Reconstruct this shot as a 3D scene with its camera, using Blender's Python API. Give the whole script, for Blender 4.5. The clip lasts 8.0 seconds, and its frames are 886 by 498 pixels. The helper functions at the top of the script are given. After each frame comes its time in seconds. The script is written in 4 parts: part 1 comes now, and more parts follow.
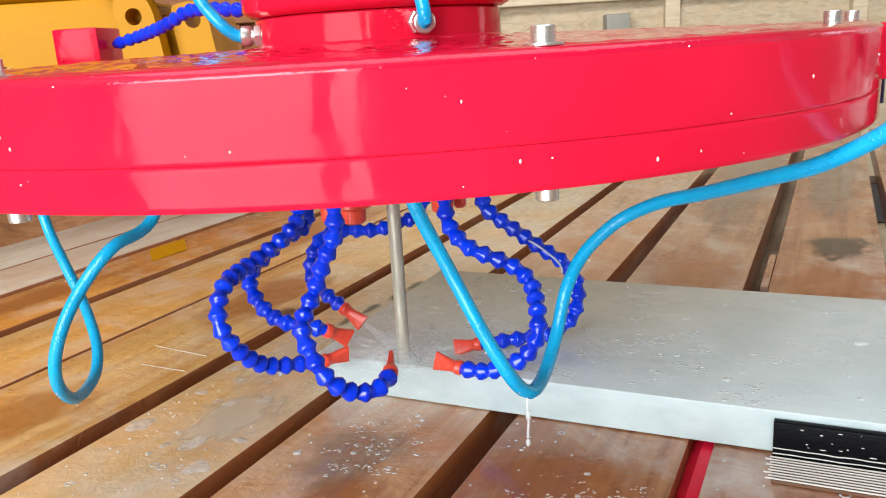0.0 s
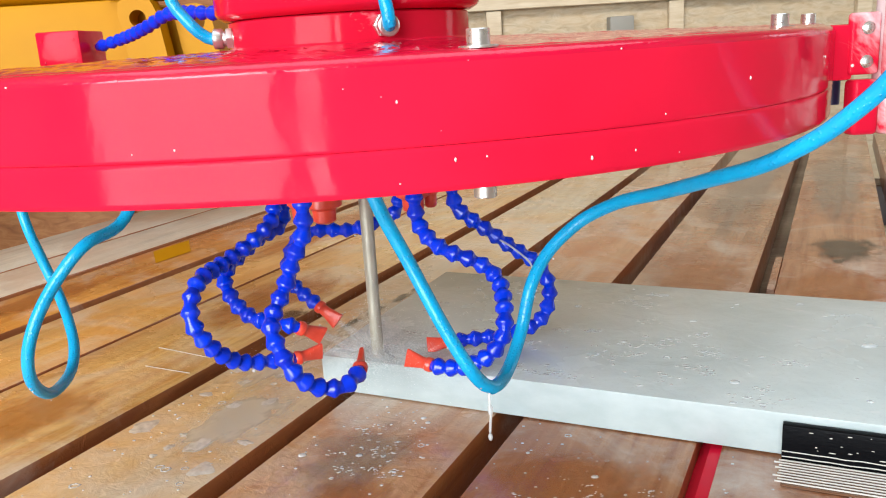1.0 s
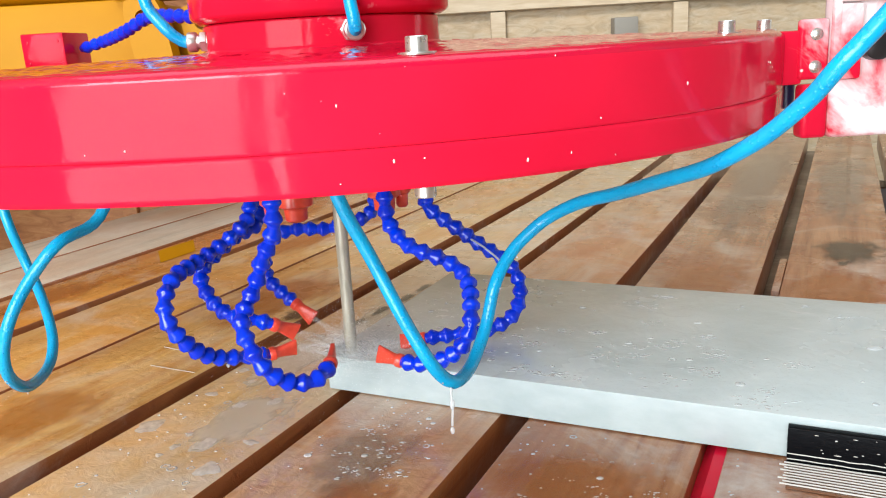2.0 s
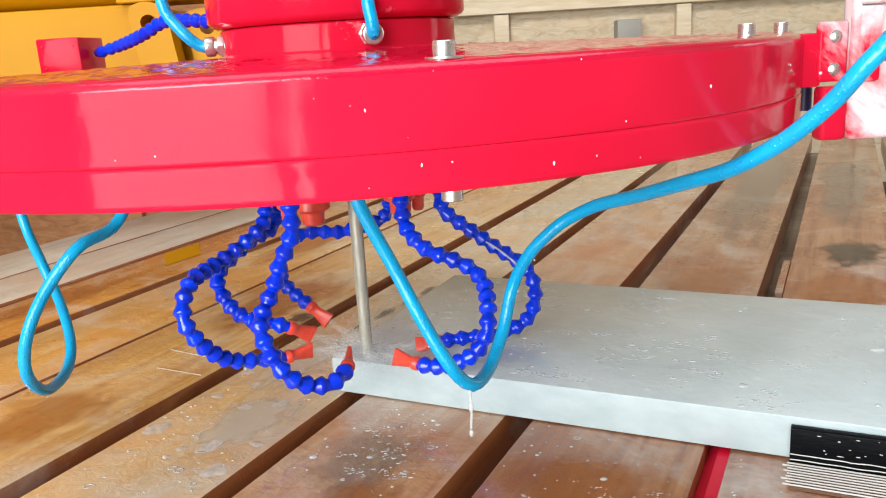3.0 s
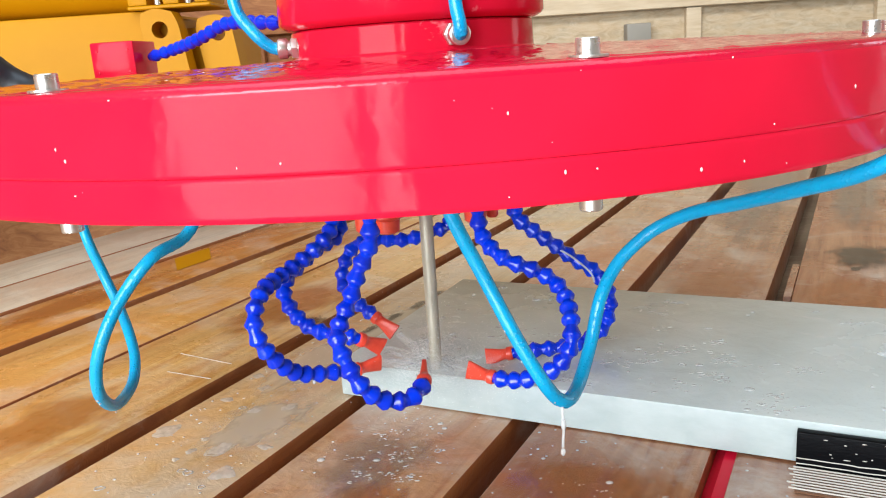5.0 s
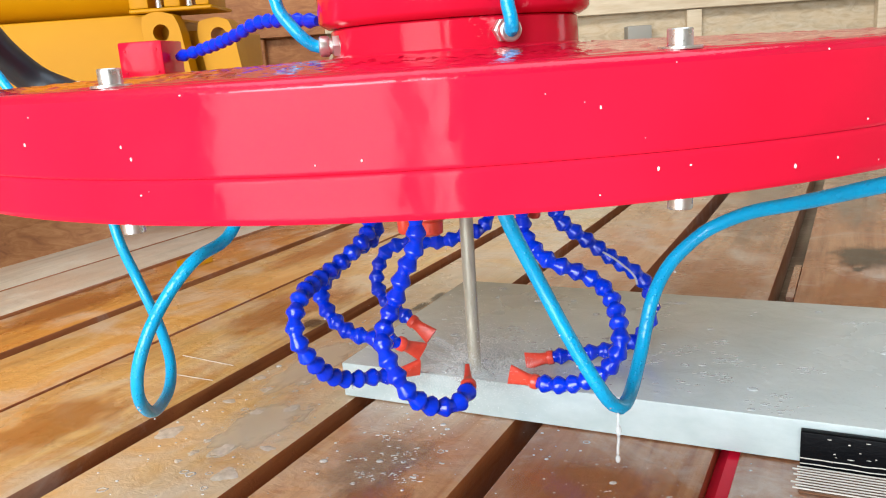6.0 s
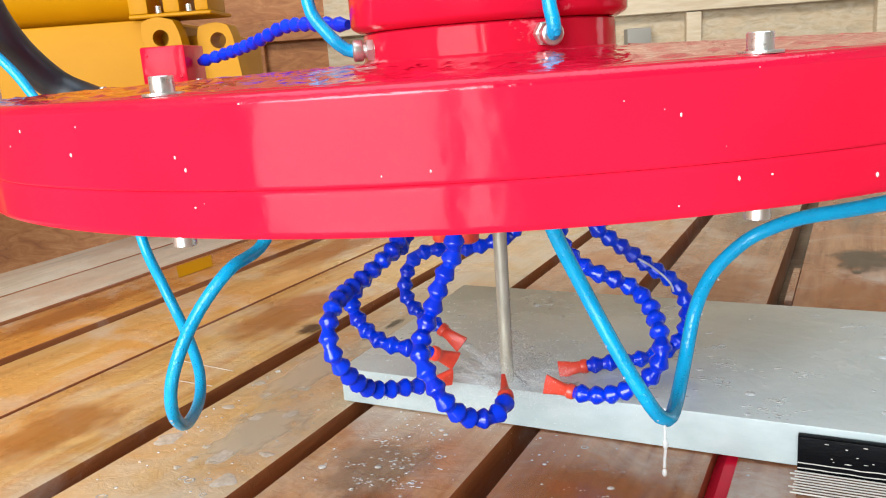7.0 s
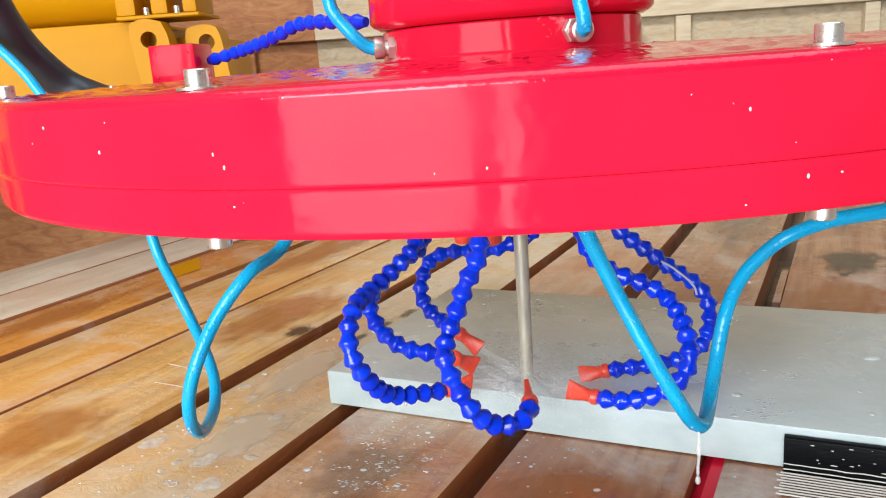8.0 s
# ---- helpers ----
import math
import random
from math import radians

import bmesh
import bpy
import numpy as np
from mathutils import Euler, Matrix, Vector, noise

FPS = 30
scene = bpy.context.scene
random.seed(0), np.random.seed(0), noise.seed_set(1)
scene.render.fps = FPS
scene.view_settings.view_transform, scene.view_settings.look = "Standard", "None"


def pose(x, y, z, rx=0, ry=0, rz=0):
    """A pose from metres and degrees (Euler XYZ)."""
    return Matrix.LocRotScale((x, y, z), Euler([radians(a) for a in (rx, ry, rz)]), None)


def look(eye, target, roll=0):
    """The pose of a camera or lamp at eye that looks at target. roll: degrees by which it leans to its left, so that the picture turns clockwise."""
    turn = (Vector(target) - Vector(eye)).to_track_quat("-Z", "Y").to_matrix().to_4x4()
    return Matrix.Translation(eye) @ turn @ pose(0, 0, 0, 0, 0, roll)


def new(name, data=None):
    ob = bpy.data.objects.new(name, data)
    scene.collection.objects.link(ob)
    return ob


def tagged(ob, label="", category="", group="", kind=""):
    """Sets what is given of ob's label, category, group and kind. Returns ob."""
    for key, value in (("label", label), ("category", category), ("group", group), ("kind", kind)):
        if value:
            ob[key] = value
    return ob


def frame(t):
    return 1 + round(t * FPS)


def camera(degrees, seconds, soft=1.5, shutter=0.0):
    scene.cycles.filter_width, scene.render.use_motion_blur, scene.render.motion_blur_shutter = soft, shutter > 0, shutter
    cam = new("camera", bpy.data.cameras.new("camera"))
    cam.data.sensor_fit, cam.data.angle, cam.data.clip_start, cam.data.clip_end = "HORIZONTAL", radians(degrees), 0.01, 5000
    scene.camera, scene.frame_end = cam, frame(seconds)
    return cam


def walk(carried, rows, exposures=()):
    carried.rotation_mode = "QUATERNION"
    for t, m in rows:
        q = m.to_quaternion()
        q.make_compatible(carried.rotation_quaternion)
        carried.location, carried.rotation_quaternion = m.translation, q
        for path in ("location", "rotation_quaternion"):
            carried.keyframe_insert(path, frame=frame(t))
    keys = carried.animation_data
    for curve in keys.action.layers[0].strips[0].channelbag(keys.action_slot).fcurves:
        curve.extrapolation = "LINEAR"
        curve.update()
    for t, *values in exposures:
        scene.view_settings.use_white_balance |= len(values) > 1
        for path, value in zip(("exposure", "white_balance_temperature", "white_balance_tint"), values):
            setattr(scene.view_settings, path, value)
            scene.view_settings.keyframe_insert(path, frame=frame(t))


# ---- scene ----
LENS = 58.0
EYE = 0.308
cam = camera(LENS, 8.0, soft=1.1)

# t, yaw, pitch, lean, and the small sway of the hand-held camera in metres
LOOKS = [
    (0.0, 0.000, -14.541, -3.489, 0.0000, 0.0000, -0.0000),
    (0.5, 0.101, -14.431, -3.560, -0.0013, 0.0013, -0.0007),
    (1.0, 0.165, -14.339, -3.483, -0.0030, 0.0030, -0.0017),
    (1.5, 0.219, -14.349, -3.320, -0.0053, 0.0031, -0.0012),
    (3.0, 0.633, -14.137, -3.526, -0.0058, -0.0026, 0.0010),
    (3.5, 0.701, -13.981, -3.614, -0.0051, -0.0040, 0.0015),
    (4.0, 0.954, -13.891, -3.643, -0.0028, -0.0049, 0.0020),
    (4.5, 1.314, -13.847, -3.678, -0.0015, -0.0061, 0.0025),
    (6.0, 1.483, -13.544, -3.960, -0.0032, -0.0066, -0.0004),
    (6.5, 1.542, -13.420, -4.069, -0.0014, -0.0065, 0.0004),
    (7.0, 1.581, -13.383, -4.196, 0.0002, -0.0075, 0.0027),
    (7.5, 1.192, -13.356, -4.036, 0.0004, -0.0067, 0.0029),
    (8.0, 0.971, -13.187, -4.090, 0.0047, -0.0052, 0.0002),
]
walk(cam, [(t, pose(x, y, EYE + z, 90 + p, 0, a) @ pose(0, 0, 0, 0, 0, r)) for t, a, p, r, x, y, z in LOOKS])

# the head runs along the slab's front edge, steps over and runs back: t, metres along, metres across
K = 0.92  # the head's own size
HEAD = (-0.044, 0.730)
ALONG, ACROSS = (0.914, -0.405), (0.405, 0.914)
RUN = [
    (0.00, 0.0000, -0.0000),
    (0.50, -0.0185, 0.0011),
    (1.00, -0.0362, 0.0024),
    (1.50, -0.0555, 0.0034),
    (1.70, -0.0629, 0.0034),
    (2.20, -0.0800, 0.0038),
    (2.28, -0.0818, 0.0039),
    (2.42, -0.0818, 0.0047),
    (2.50, -0.0790, 0.0049),
    (2.80, -0.0681, 0.0051),
    (3.00, -0.0613, 0.0051),
    (3.50, -0.0454, 0.0053),
    (4.00, -0.0257, 0.0039),
    (4.50, -0.0082, 0.0017),
    (6.00, 0.0480, 0.0021),
    (6.50, 0.0664, 0.0018),
    (7.00, 0.0834, 0.0012),
    (7.50, 0.1018, 0.0010),
    (8.00, 0.1157, 0.0020),
]


def head_pose(s, c):
    return pose(K * (HEAD[0] + s * ALONG[0] + c * ACROSS[0]), K * (HEAD[1] + s * ALONG[1] + c * ACROSS[1]), EYE * (1 - K))


# ---- light ----
world = bpy.data.worlds.new("sky")
scene.world = world
world.use_nodes = True
wn = world.node_tree
sky = wn.nodes.new("ShaderNodeTexSky")
sky.sky_type, sky.sun_disc = "NISHITA", False
sky.sun_elevation, sky.sun_rotation = radians(38), radians(200)
wn.nodes["Background"].inputs[1].default_value = 0.15
wn.links.new(sky.outputs[0], wn.nodes["Background"].inputs[0])
sun_data = bpy.data.lights.new("sun", "SUN")
sun_data.energy, sun_data.angle, sun_data.color = 1.2, radians(12), (1.0, 0.96, 0.9)
sun = new("sun", sun_data)
sun.matrix_world = look((-1.5, -5, 5), (0, 0.6, 0))


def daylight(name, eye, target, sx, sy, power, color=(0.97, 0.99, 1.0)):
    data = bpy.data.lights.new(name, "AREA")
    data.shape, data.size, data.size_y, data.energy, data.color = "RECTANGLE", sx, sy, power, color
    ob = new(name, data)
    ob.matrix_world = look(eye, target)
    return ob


# sky light through the open gate behind the camera; overhead and side fills added
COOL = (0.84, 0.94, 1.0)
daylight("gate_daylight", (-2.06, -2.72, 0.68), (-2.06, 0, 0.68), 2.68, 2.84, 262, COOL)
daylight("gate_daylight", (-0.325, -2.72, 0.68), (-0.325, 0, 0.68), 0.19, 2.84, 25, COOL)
# overhead lamp in an unseen opening, added to light the scene from above
daylight("overhead_fill", (0.2, 0.2, 2.38), (0.2, 0.2, 0), 3.4, 1.8, 38, COOL)
# lamp in an unseen side opening, added for light from the right
daylight("side_fill", (3.36, 1.95, 0.75), (0, 1.95, 0.75), 0.6, 1.7, 7, COOL)
scene.view_settings.exposure = 0.22


# ---- materials ----
def material(name, color, rough=0.5, metal=0.0, **extra):
    m = bpy.data.materials.new(name)
    m.use_nodes = True
    b = m.node_tree.nodes["Principled BSDF"]
    b.inputs["Base Color"].default_value = (*color, 1)
    b.inputs["Roughness"].default_value = rough
    b.inputs["Metallic"].default_value = metal
    for k, v in extra.items():
        b.inputs[k.replace("_", " ")].default_value = v
    return m


class Nodes:
    """Small helper to wire a node material."""

    def __init__(self, m):
        self.t = m.node_tree
        self.b = self.t.nodes["Principled BSDF"]

    def add(self, kind, **values):
        n = self.t.nodes.new(kind)
        for k, v in values.items():
            if k == "op":
                n.operation = v
            elif k == "feature":
                n.feature = v
            else:
                n.inputs[k.replace("_", " ")].default_value = v
        return n

    def link(self, a, b):
        self.t.links.new(a, b)

    def coords(self, scale=(1, 1, 1), rot=(0, 0, 0), kind="Object", random_shift=False):
        c = self.add("ShaderNodeTexCoord")
        m = self.add("ShaderNodeMapping")
        m.inputs["Scale"].default_value = scale
        m.inputs["Rotation"].default_value = rot
        if random_shift:
            o = self.add("ShaderNodeObjectInfo")
            s = self.add("ShaderNodeVectorMath", op="SCALE")
            s.inputs[0].default_value = (7.3, 3.1, 5.7)
            self.link(o.outputs["Random"], s.inputs["Scale"])
            a = self.add("ShaderNodeVectorMath", op="ADD")
            self.link(c.outputs[kind], a.inputs[0])
            self.link(s.outputs[0], a.inputs[1])
            self.link(a.outputs[0], m.inputs["Vector"])
        else:
            self.link(c.outputs[kind], m.inputs["Vector"])
        return m.outputs[0]

    def noise(self, vec, scale, detail=4.0, rough=0.55, dist=0.0):
        n = self.add("ShaderNodeTexNoise", Scale=scale, Detail=detail, Roughness=rough, Distortion=dist)
        self.link(vec, n.inputs["Vector"])
        return n.outputs["Fac"]

    def voronoi(self, vec, scale, feature="F1", rnd=1.0):
        n = self.add("ShaderNodeTexVoronoi", Scale=scale, Randomness=rnd, feature=feature)
        self.link(vec, n.inputs["Vector"])
        return n.outputs["Distance"]

    def ramp(self, fac, stops):
        n = self.add("ShaderNodeValToRGB")
        e = n.color_ramp.elements
        while len(e) < len(stops):
            e.new(0.5)
        for i, (p, c) in enumerate(stops):
            e[i].position = p
            e[i].color = (*c, 1) if isinstance(c, tuple) else (c, c, c, 1)
        self.link(fac, n.inputs[0])
        return n.outputs[0]

    def mix(self, fac, a, b, blend="MIX"):
        n = self.t.nodes.new("ShaderNodeMix")
        n.data_type, n.blend_type = "RGBA", blend
        for sock, v in ((n.inputs[0], fac), (n.inputs[6], a), (n.inputs[7], b)):
            if hasattr(v, "is_output"):
                self.link(v, sock)
            elif isinstance(v, tuple):
                sock.default_value = (*v, 1)
            else:
                sock.default_value = v
        return n.outputs[2]

    def maths(self, op, a, b):
        n = self.add("ShaderNodeMath", op=op)
        for s, v in ((n.inputs[0], a), (n.inputs[1], b)):
            if hasattr(v, "is_output"):
                self.link(v, s)
            else:
                s.default_value = v
        return n.outputs[0]

    def color(self, v):
        self.link(v, self.b.inputs["Base Color"])

    def rough(self, v):
        self.link(v, self.b.inputs["Roughness"])

    def bump(self, h, strength=0.3, dist=0.001):
        n = self.add("ShaderNodeBump", Strength=strength, Distance=dist)
        self.link(h, n.inputs["Height"])
        self.link(n.outputs[0], self.b.inputs["Normal"])


def red_paint(name, slurry=0.0):
    m = material(name, (0.62, 0.005, 0.038), 0.12, 0.0, IOR=1.19)
    k = Nodes(m)
    k.b.inputs["Coat Weight"].default_value = 0.0
    v = k.coords()
    big = k.noise(v, 6, 3)
    tone = k.ramp(big, [(0.3, (0.62, 0.008, 0.034)), (0.7, (0.72, 0.012, 0.044))])
    chips = k.ramp(k.voronoi(v, 26), [(0.022, 1.0), (0.034, 0.0)])
    keep = k.ramp(k.noise(v, 15, 1), [(0.60, 0.0), (0.64, 1.0)])
    tone = k.mix(k.maths("MULTIPLY", chips, keep), tone, (0.75, 0.66, 0.62))
    # pale film over the red: slurry, with glare and sheen put into the colour
    if slurry:
        film = k.ramp(k.noise(v, 13, 6, 0.6, 0.6), [(0.56 - slurry, 0.0), (0.70 - slurry, 0.85)])
        tone = k.mix(film, tone, (0.82, 0.78, 0.78))
    k.color(tone)
    k.rough(k.ramp(k.noise(v, 40, 5), [(0.3, 0.07), (0.75, 0.17)]))
    k.bump(k.maths("ADD", k.noise(v, 6, 2), k.maths("MULTIPLY", k.noise(v, 28, 3), 0.12)), 0.5, 0.010)
    return m


RED = red_paint("red_gloss_paint")
RED_PALE = red_paint("red_paint_under_slurry_glare", 0.13)
RED_SPLASH = red_paint("red_paint_slurry_glare", 0.04)
# neck paint: thin slurry plus a whitish sheen painted into the colour
RED_NECK = red_paint("red_paint_slurry_and_sheen", -0.03)

# wet top of the housing: standing water with ripples
RED_TOP = material("red_paint_under_water", (0.56, 0.008, 0.05), 0.03)
k = Nodes(RED_TOP)
v = k.coords()
k.bump(k.noise(v, 150, 3, 0.6, 0.8), 0.3, 0.001)
k.color(k.ramp(k.noise(v, 12, 4), [(0.3, (0.48, 0.005, 0.03)), (0.7, (0.60, 0.006, 0.04))]))

STEEL = material("zinc_plated_steel", (0.66, 0.65, 0.62), 0.3, 0.85)
k = Nodes(STEEL)
k.rough(k.ramp(k.noise(k.coords(), 300, 3), [(0.3, 0.2), (0.7, 0.42)]))
NICKEL = material("nickel_brass", (0.66, 0.64, 0.60), 0.3, 0.8)
TOOL = material("wet_tool_steel", (0.46, 0.42, 0.33), 0.4, 0.25)
k = Nodes(TOOL)
v = k.coords((60, 60, 8))
k.color(k.ramp(k.noise(v, 4, 5), [(0.3, (0.36, 0.33, 0.26)), (0.7, (0.56, 0.52, 0.42))]))
k.rough(k.ramp(k.noise(v, 9, 4), [(0.3, 0.3), (0.7, 0.55)]))
BLACK = material("black_steel", (0.015, 0.015, 0.017), 0.3)
BLACK_RUBBER = material("black_rubber_hose", (0.018, 0.022, 0.028), 0.42)
k = Nodes(BLACK_RUBBER)
k.rough(k.ramp(k.noise(k.coords(), 60, 4), [(0.3, 0.3), (0.7, 0.55)]))
LOC_BLUE = material("blue_acetal_plastic", (0.004, 0.034, 0.72), 0.09)
k = Nodes(LOC_BLUE)
o = k.add("ShaderNodeObjectInfo")
k.color(k.ramp(o.outputs["Random"], [(0.0, (0.0, 0.026, 0.60)), (1.0, (0.0, 0.045, 0.82))]))
k.bump(k.noise(k.coords(), 500, 2), 0.15, 0.0004)
NOZZLE_RED = material("orange_red_plastic", (0.80, 0.07, 0.035), 0.3)
k = Nodes(NOZZLE_RED)
k.color(k.ramp(k.noise(k.coords(), 150, 3), [(0.3, (0.74, 0.055, 0.03)), (0.7, (0.84, 0.09, 0.05))]))
TUBE_BLUE = material("sky_blue_polyurethane", (0.0, 0.26, 0.60), 0.22)
k = Nodes(TUBE_BLUE)
v = k.coords()
k.color(k.ramp(k.noise(v, 40, 3), [(0.3, (0.0, 0.33, 0.64)), (0.7, (0.0, 0.40, 0.74))]))
drops = k.ramp(k.voronoi(v, 330), [(0.16, 1.0), (0.34, 0.0)])
k.bump(drops, 0.5, 0.0006)
YELLOW = material("yellow_machine_paint", (0.5, 0.25, 0.01), 0.45, 0.0, Specular_IOR_Level=0.12)
k = Nodes(YELLOW)
v = k.coords()
k.color(k.ramp(k.noise(v, 4, 4), [(0.3, (0.44, 0.185, 0.001)), (0.7, (0.50, 0.225, 0.002))]))
k.bump(k.noise(v, 120, 3), 0.08, 0.001)

# wet hardwood of the table
def wood(name, dark, light, milk, gloss):
    m = material(name, light, 0.3)
    k = Nodes(m)
    v = k.coords((14, 1.1, 14), random_shift=True)
    grain = k.noise(v, 3.2, 8, 0.62, 0.9)
    fine = k.noise(k.coords((150, 5, 150), random_shift=True), 2.0, 4, 0.6)
    patch = k.noise(k.coords((2.2, 1.0, 2.2), random_shift=True), 3.0, 4, 0.5, 0.6)
    tone = k.ramp(grain, [(0.36, dark), (0.54, light), (0.8, tuple(min(1, c * 1.18) for c in light))])
    tone = k.mix(k.ramp(fine, [(0.3, 0.0), (0.75, 0.35)]), tone, tuple(c * 0.55 for c in dark))
    tone = k.mix(k.ramp(patch, [(0.42, 0.0), (0.68, 0.8)]), tone, tuple(c * r for c, r in zip(dark, (1.25, 1.0, 0.9))))
    o = k.add("ShaderNodeObjectInfo")
    tone = k.mix(k.ramp(o.outputs["Random"], [(0.0, 0.0), (1.0, 0.35)]), tone, tuple(c * 0.8 for c in dark))
    # milky stone slurry dried and wet on the boards
    w = k.coords((1, 1, 1), random_shift=True)
    slurry = k.ramp(k.noise(w, 9, 7, 0.62, 0.8), [(0.52 - milk, 0.0), (0.80 - milk, 0.60), (0.95, 0.78)])
    tone = k.mix(slurry, tone, (0.74, 0.70, 0.60))
    k.color(tone)
    k.rough(k.ramp(k.noise(w, 7, 5, 0.6), [(0.35, gloss), (0.7, gloss + 0.3)]))
    k.bump(k.maths("ADD", k.maths("MULTIPLY", grain, 0.4), k.noise(w, 60, 4, 0.6, 0.5)), 0.5, 0.0026)
    k.b.inputs["Coat Weight"].default_value = 0.35
    k.b.inputs["Coat Roughness"].default_value = 0.06
    return m


WOOD_TAN = wood("wet_tan_hardwood", (0.62, 0.32, 0.095), (0.80, 0.53, 0.22), 0.06, 0.12)
WOOD_ORANGE = wood("wet_orange_hardwood", (0.48, 0.175, 0.04), (0.72, 0.34, 0.095), 0.02, 0.12)
WOOD_MILKY = wood("slurry_covered_hardwood", (0.66, 0.43, 0.18), (0.83, 0.62, 0.33), 0.17, 0.10)
WOOD_BROWN = wood("wet_light_brown_hardwood", (0.46, 0.21, 0.09), (0.70, 0.42, 0.22), 0.09, 0.10)
WOOD_RED = wood("wet_red_brown_hardwood", (0.29, 0.11, 0.048), (0.50, 0.25, 0.125), 0.03, 0.10)
WOOD_GREY = wood("pale_weathered_board", (0.52, 0.44, 0.34), (0.70, 0.62, 0.50), 0.04, 0.4)
# brown of the board sides, darkened: shade inside the gaps is put into it
WOOD_SIDE = wood("gap_shaded_board_edge", (0.30, 0.095, 0.03), (0.46, 0.17, 0.055), -0.04, 0.3)
# near-black timber below the boards; the gaps' shade is put into its colour
WOOD_DARK = wood("gap_dark_beam", (0.05, 0.02, 0.01), (0.12, 0.05, 0.02), -0.05, 0.3)

# chipboard of the shed walls
OSB = material("pale_strand_board", (0.60, 0.47, 0.30), 0.7)
k = Nodes(OSB)
v = k.coords()
a = k.voronoi(k.coords((18, 9, 50), (0.3, 0.2, 0.1)), 1.0)
b = k.noise(k.coords((9, 9, 26), (0.0, 0.25, 0.0)), 1.4, 6, 0.65, 1.6)
tone = k.ramp(b, [(0.3, (0.33, 0.26, 0.165)), (0.5, (0.46, 0.385, 0.275)), (0.72, (0.57, 0.50, 0.38))])
k.color(k.mix(k.ramp(a, [(0.1, 0.0), (0.8, 0.35)]), tone, (0.52, 0.36, 0.19)))
k.bump(b, 0.25, 0.003)
# strand board again, toned browner for the wall's left part and its battens
OSB_BROWN = material("brown_strand_board", (0.36, 0.21, 0.1), 0.6)
k = Nodes(OSB_BROWN)
b = k.noise(k.coords((7, 9, 22), (0.0, 0.25, 0.0)), 1.4, 6, 0.65, 1.6)
k.color(k.ramp(b, [(0.3, (0.23, 0.08, 0.022)), (0.5, (0.35, 0.135, 0.04)), (0.72, (0.46, 0.21, 0.075))]))
k.bump(b, 0.25, 0.003)
PINE = material("pale_pine_batten", (0.66, 0.54, 0.36), 0.6)
k = Nodes(PINE)
k.color(k.ramp(k.noise(k.coords((6, 40, 40), random_shift=True), 2, 6), [(0.3, (0.48, 0.38, 0.25)), (0.7, (0.62, 0.53, 0.39))]))
CONCRETE = material("grey_concrete", (0.34, 0.33, 0.31), 0.8)
k = Nodes(CONCRETE)
k.color(k.ramp(k.noise(k.coords(), 3, 8), [(0.3, (0.08, 0.078, 0.075)), (0.7, (0.15, 0.145, 0.14))]))
GRAVEL = material("pale_yard_gravel", (0.42, 0.40, 0.36), 0.9)
k = Nodes(GRAVEL)
k.color(k.ramp(k.noise(k.coords(), 8, 8), [(0.3, (0.34, 0.32, 0.29)), (0.7, (0.5, 0.48, 0.44))]))

# wet grey stone slab with a film of cloudy water
STONE = material("wet_grey_stone", (0.42, 0.44, 0.45), 0.2, 0.0, Specular_IOR_Level=0.4)
k = Nodes(STONE)
v = k.coords()
cloud = k.noise(v, 8, 4, 0.5, 0.6)
tone = k.ramp(cloud, [(0.3, (0.53, 0.615, 0.61)), (0.5, (0.62, 0.705, 0.70)), (0.72, (0.73, 0.805, 0.795))])
speck = k.ramp(k.noise(v, 420, 2), [(0.30, 0.10), (0.42, 0.0)])
tone = k.mix(speck, tone, (0.22, 0.23, 0.24))
foam = k.ramp(k.noise(k.coords((1, 2.2, 1)), 26, 7, 0.7, 0.5), [(0.60, 0.0), (0.72, 0.6)])
tone = k.mix(foam, tone, (0.80, 0.82, 0.82))
k.color(tone)
k.rough(k.ramp(k.noise(v, 14, 4), [(0.35, 0.12), (0.7, 0.34)]))
k.bump(k.noise(v, 38, 3, 0.5, 0.5), 0.32, 0.0018)
# sides toned below the top: excess front light is taken out of the colour
STONE_EDGE = material("sawn_stone_edge_dimmed", (0.64, 0.67, 0.66), 0.35)
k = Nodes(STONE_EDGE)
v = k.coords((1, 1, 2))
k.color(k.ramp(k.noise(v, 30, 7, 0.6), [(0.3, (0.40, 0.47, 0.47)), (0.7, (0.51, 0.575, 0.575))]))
k.bump(k.noise(v, 160, 4), 0.2, 0.0008)

FOAM = material("white_foam_bubble", (0.80, 0.82, 0.82), 0.08, 0.0, Alpha=0.5)


# pale grey of an added reflector below the housing
BOUNCE_GREY = material("pale_bounce_grey", (0.62, 0.63, 0.64), 0.45, 0.2)
k = Nodes(BOUNCE_GREY)
k.rough(k.ramp(k.noise(k.coords(), 20, 4), [(0.3, 0.35), (0.7, 0.6)]))
DRIP = material("thin_water_stream", (0.86, 0.88, 0.88), 0.1, 0.0, Alpha=0.38)
MIST = bpy.data.materials.new("fine_white_spray")
MIST.use_nodes = True
k = Nodes(MIST)
near, past, both = (k.add("ShaderNode" + n) for n in ("BsdfDiffuse", "BsdfTranslucent", "MixShader"))
for n in (near, past):
    n.inputs["Color"].default_value = (0.98, 0.99, 0.99, 1)
k.link(near.outputs[0], both.inputs[1])
k.link(past.outputs[0], both.inputs[2])
k.link(both.outputs[0], k.t.nodes["Material Output"].inputs[0])
k.t.nodes.remove(k.b)


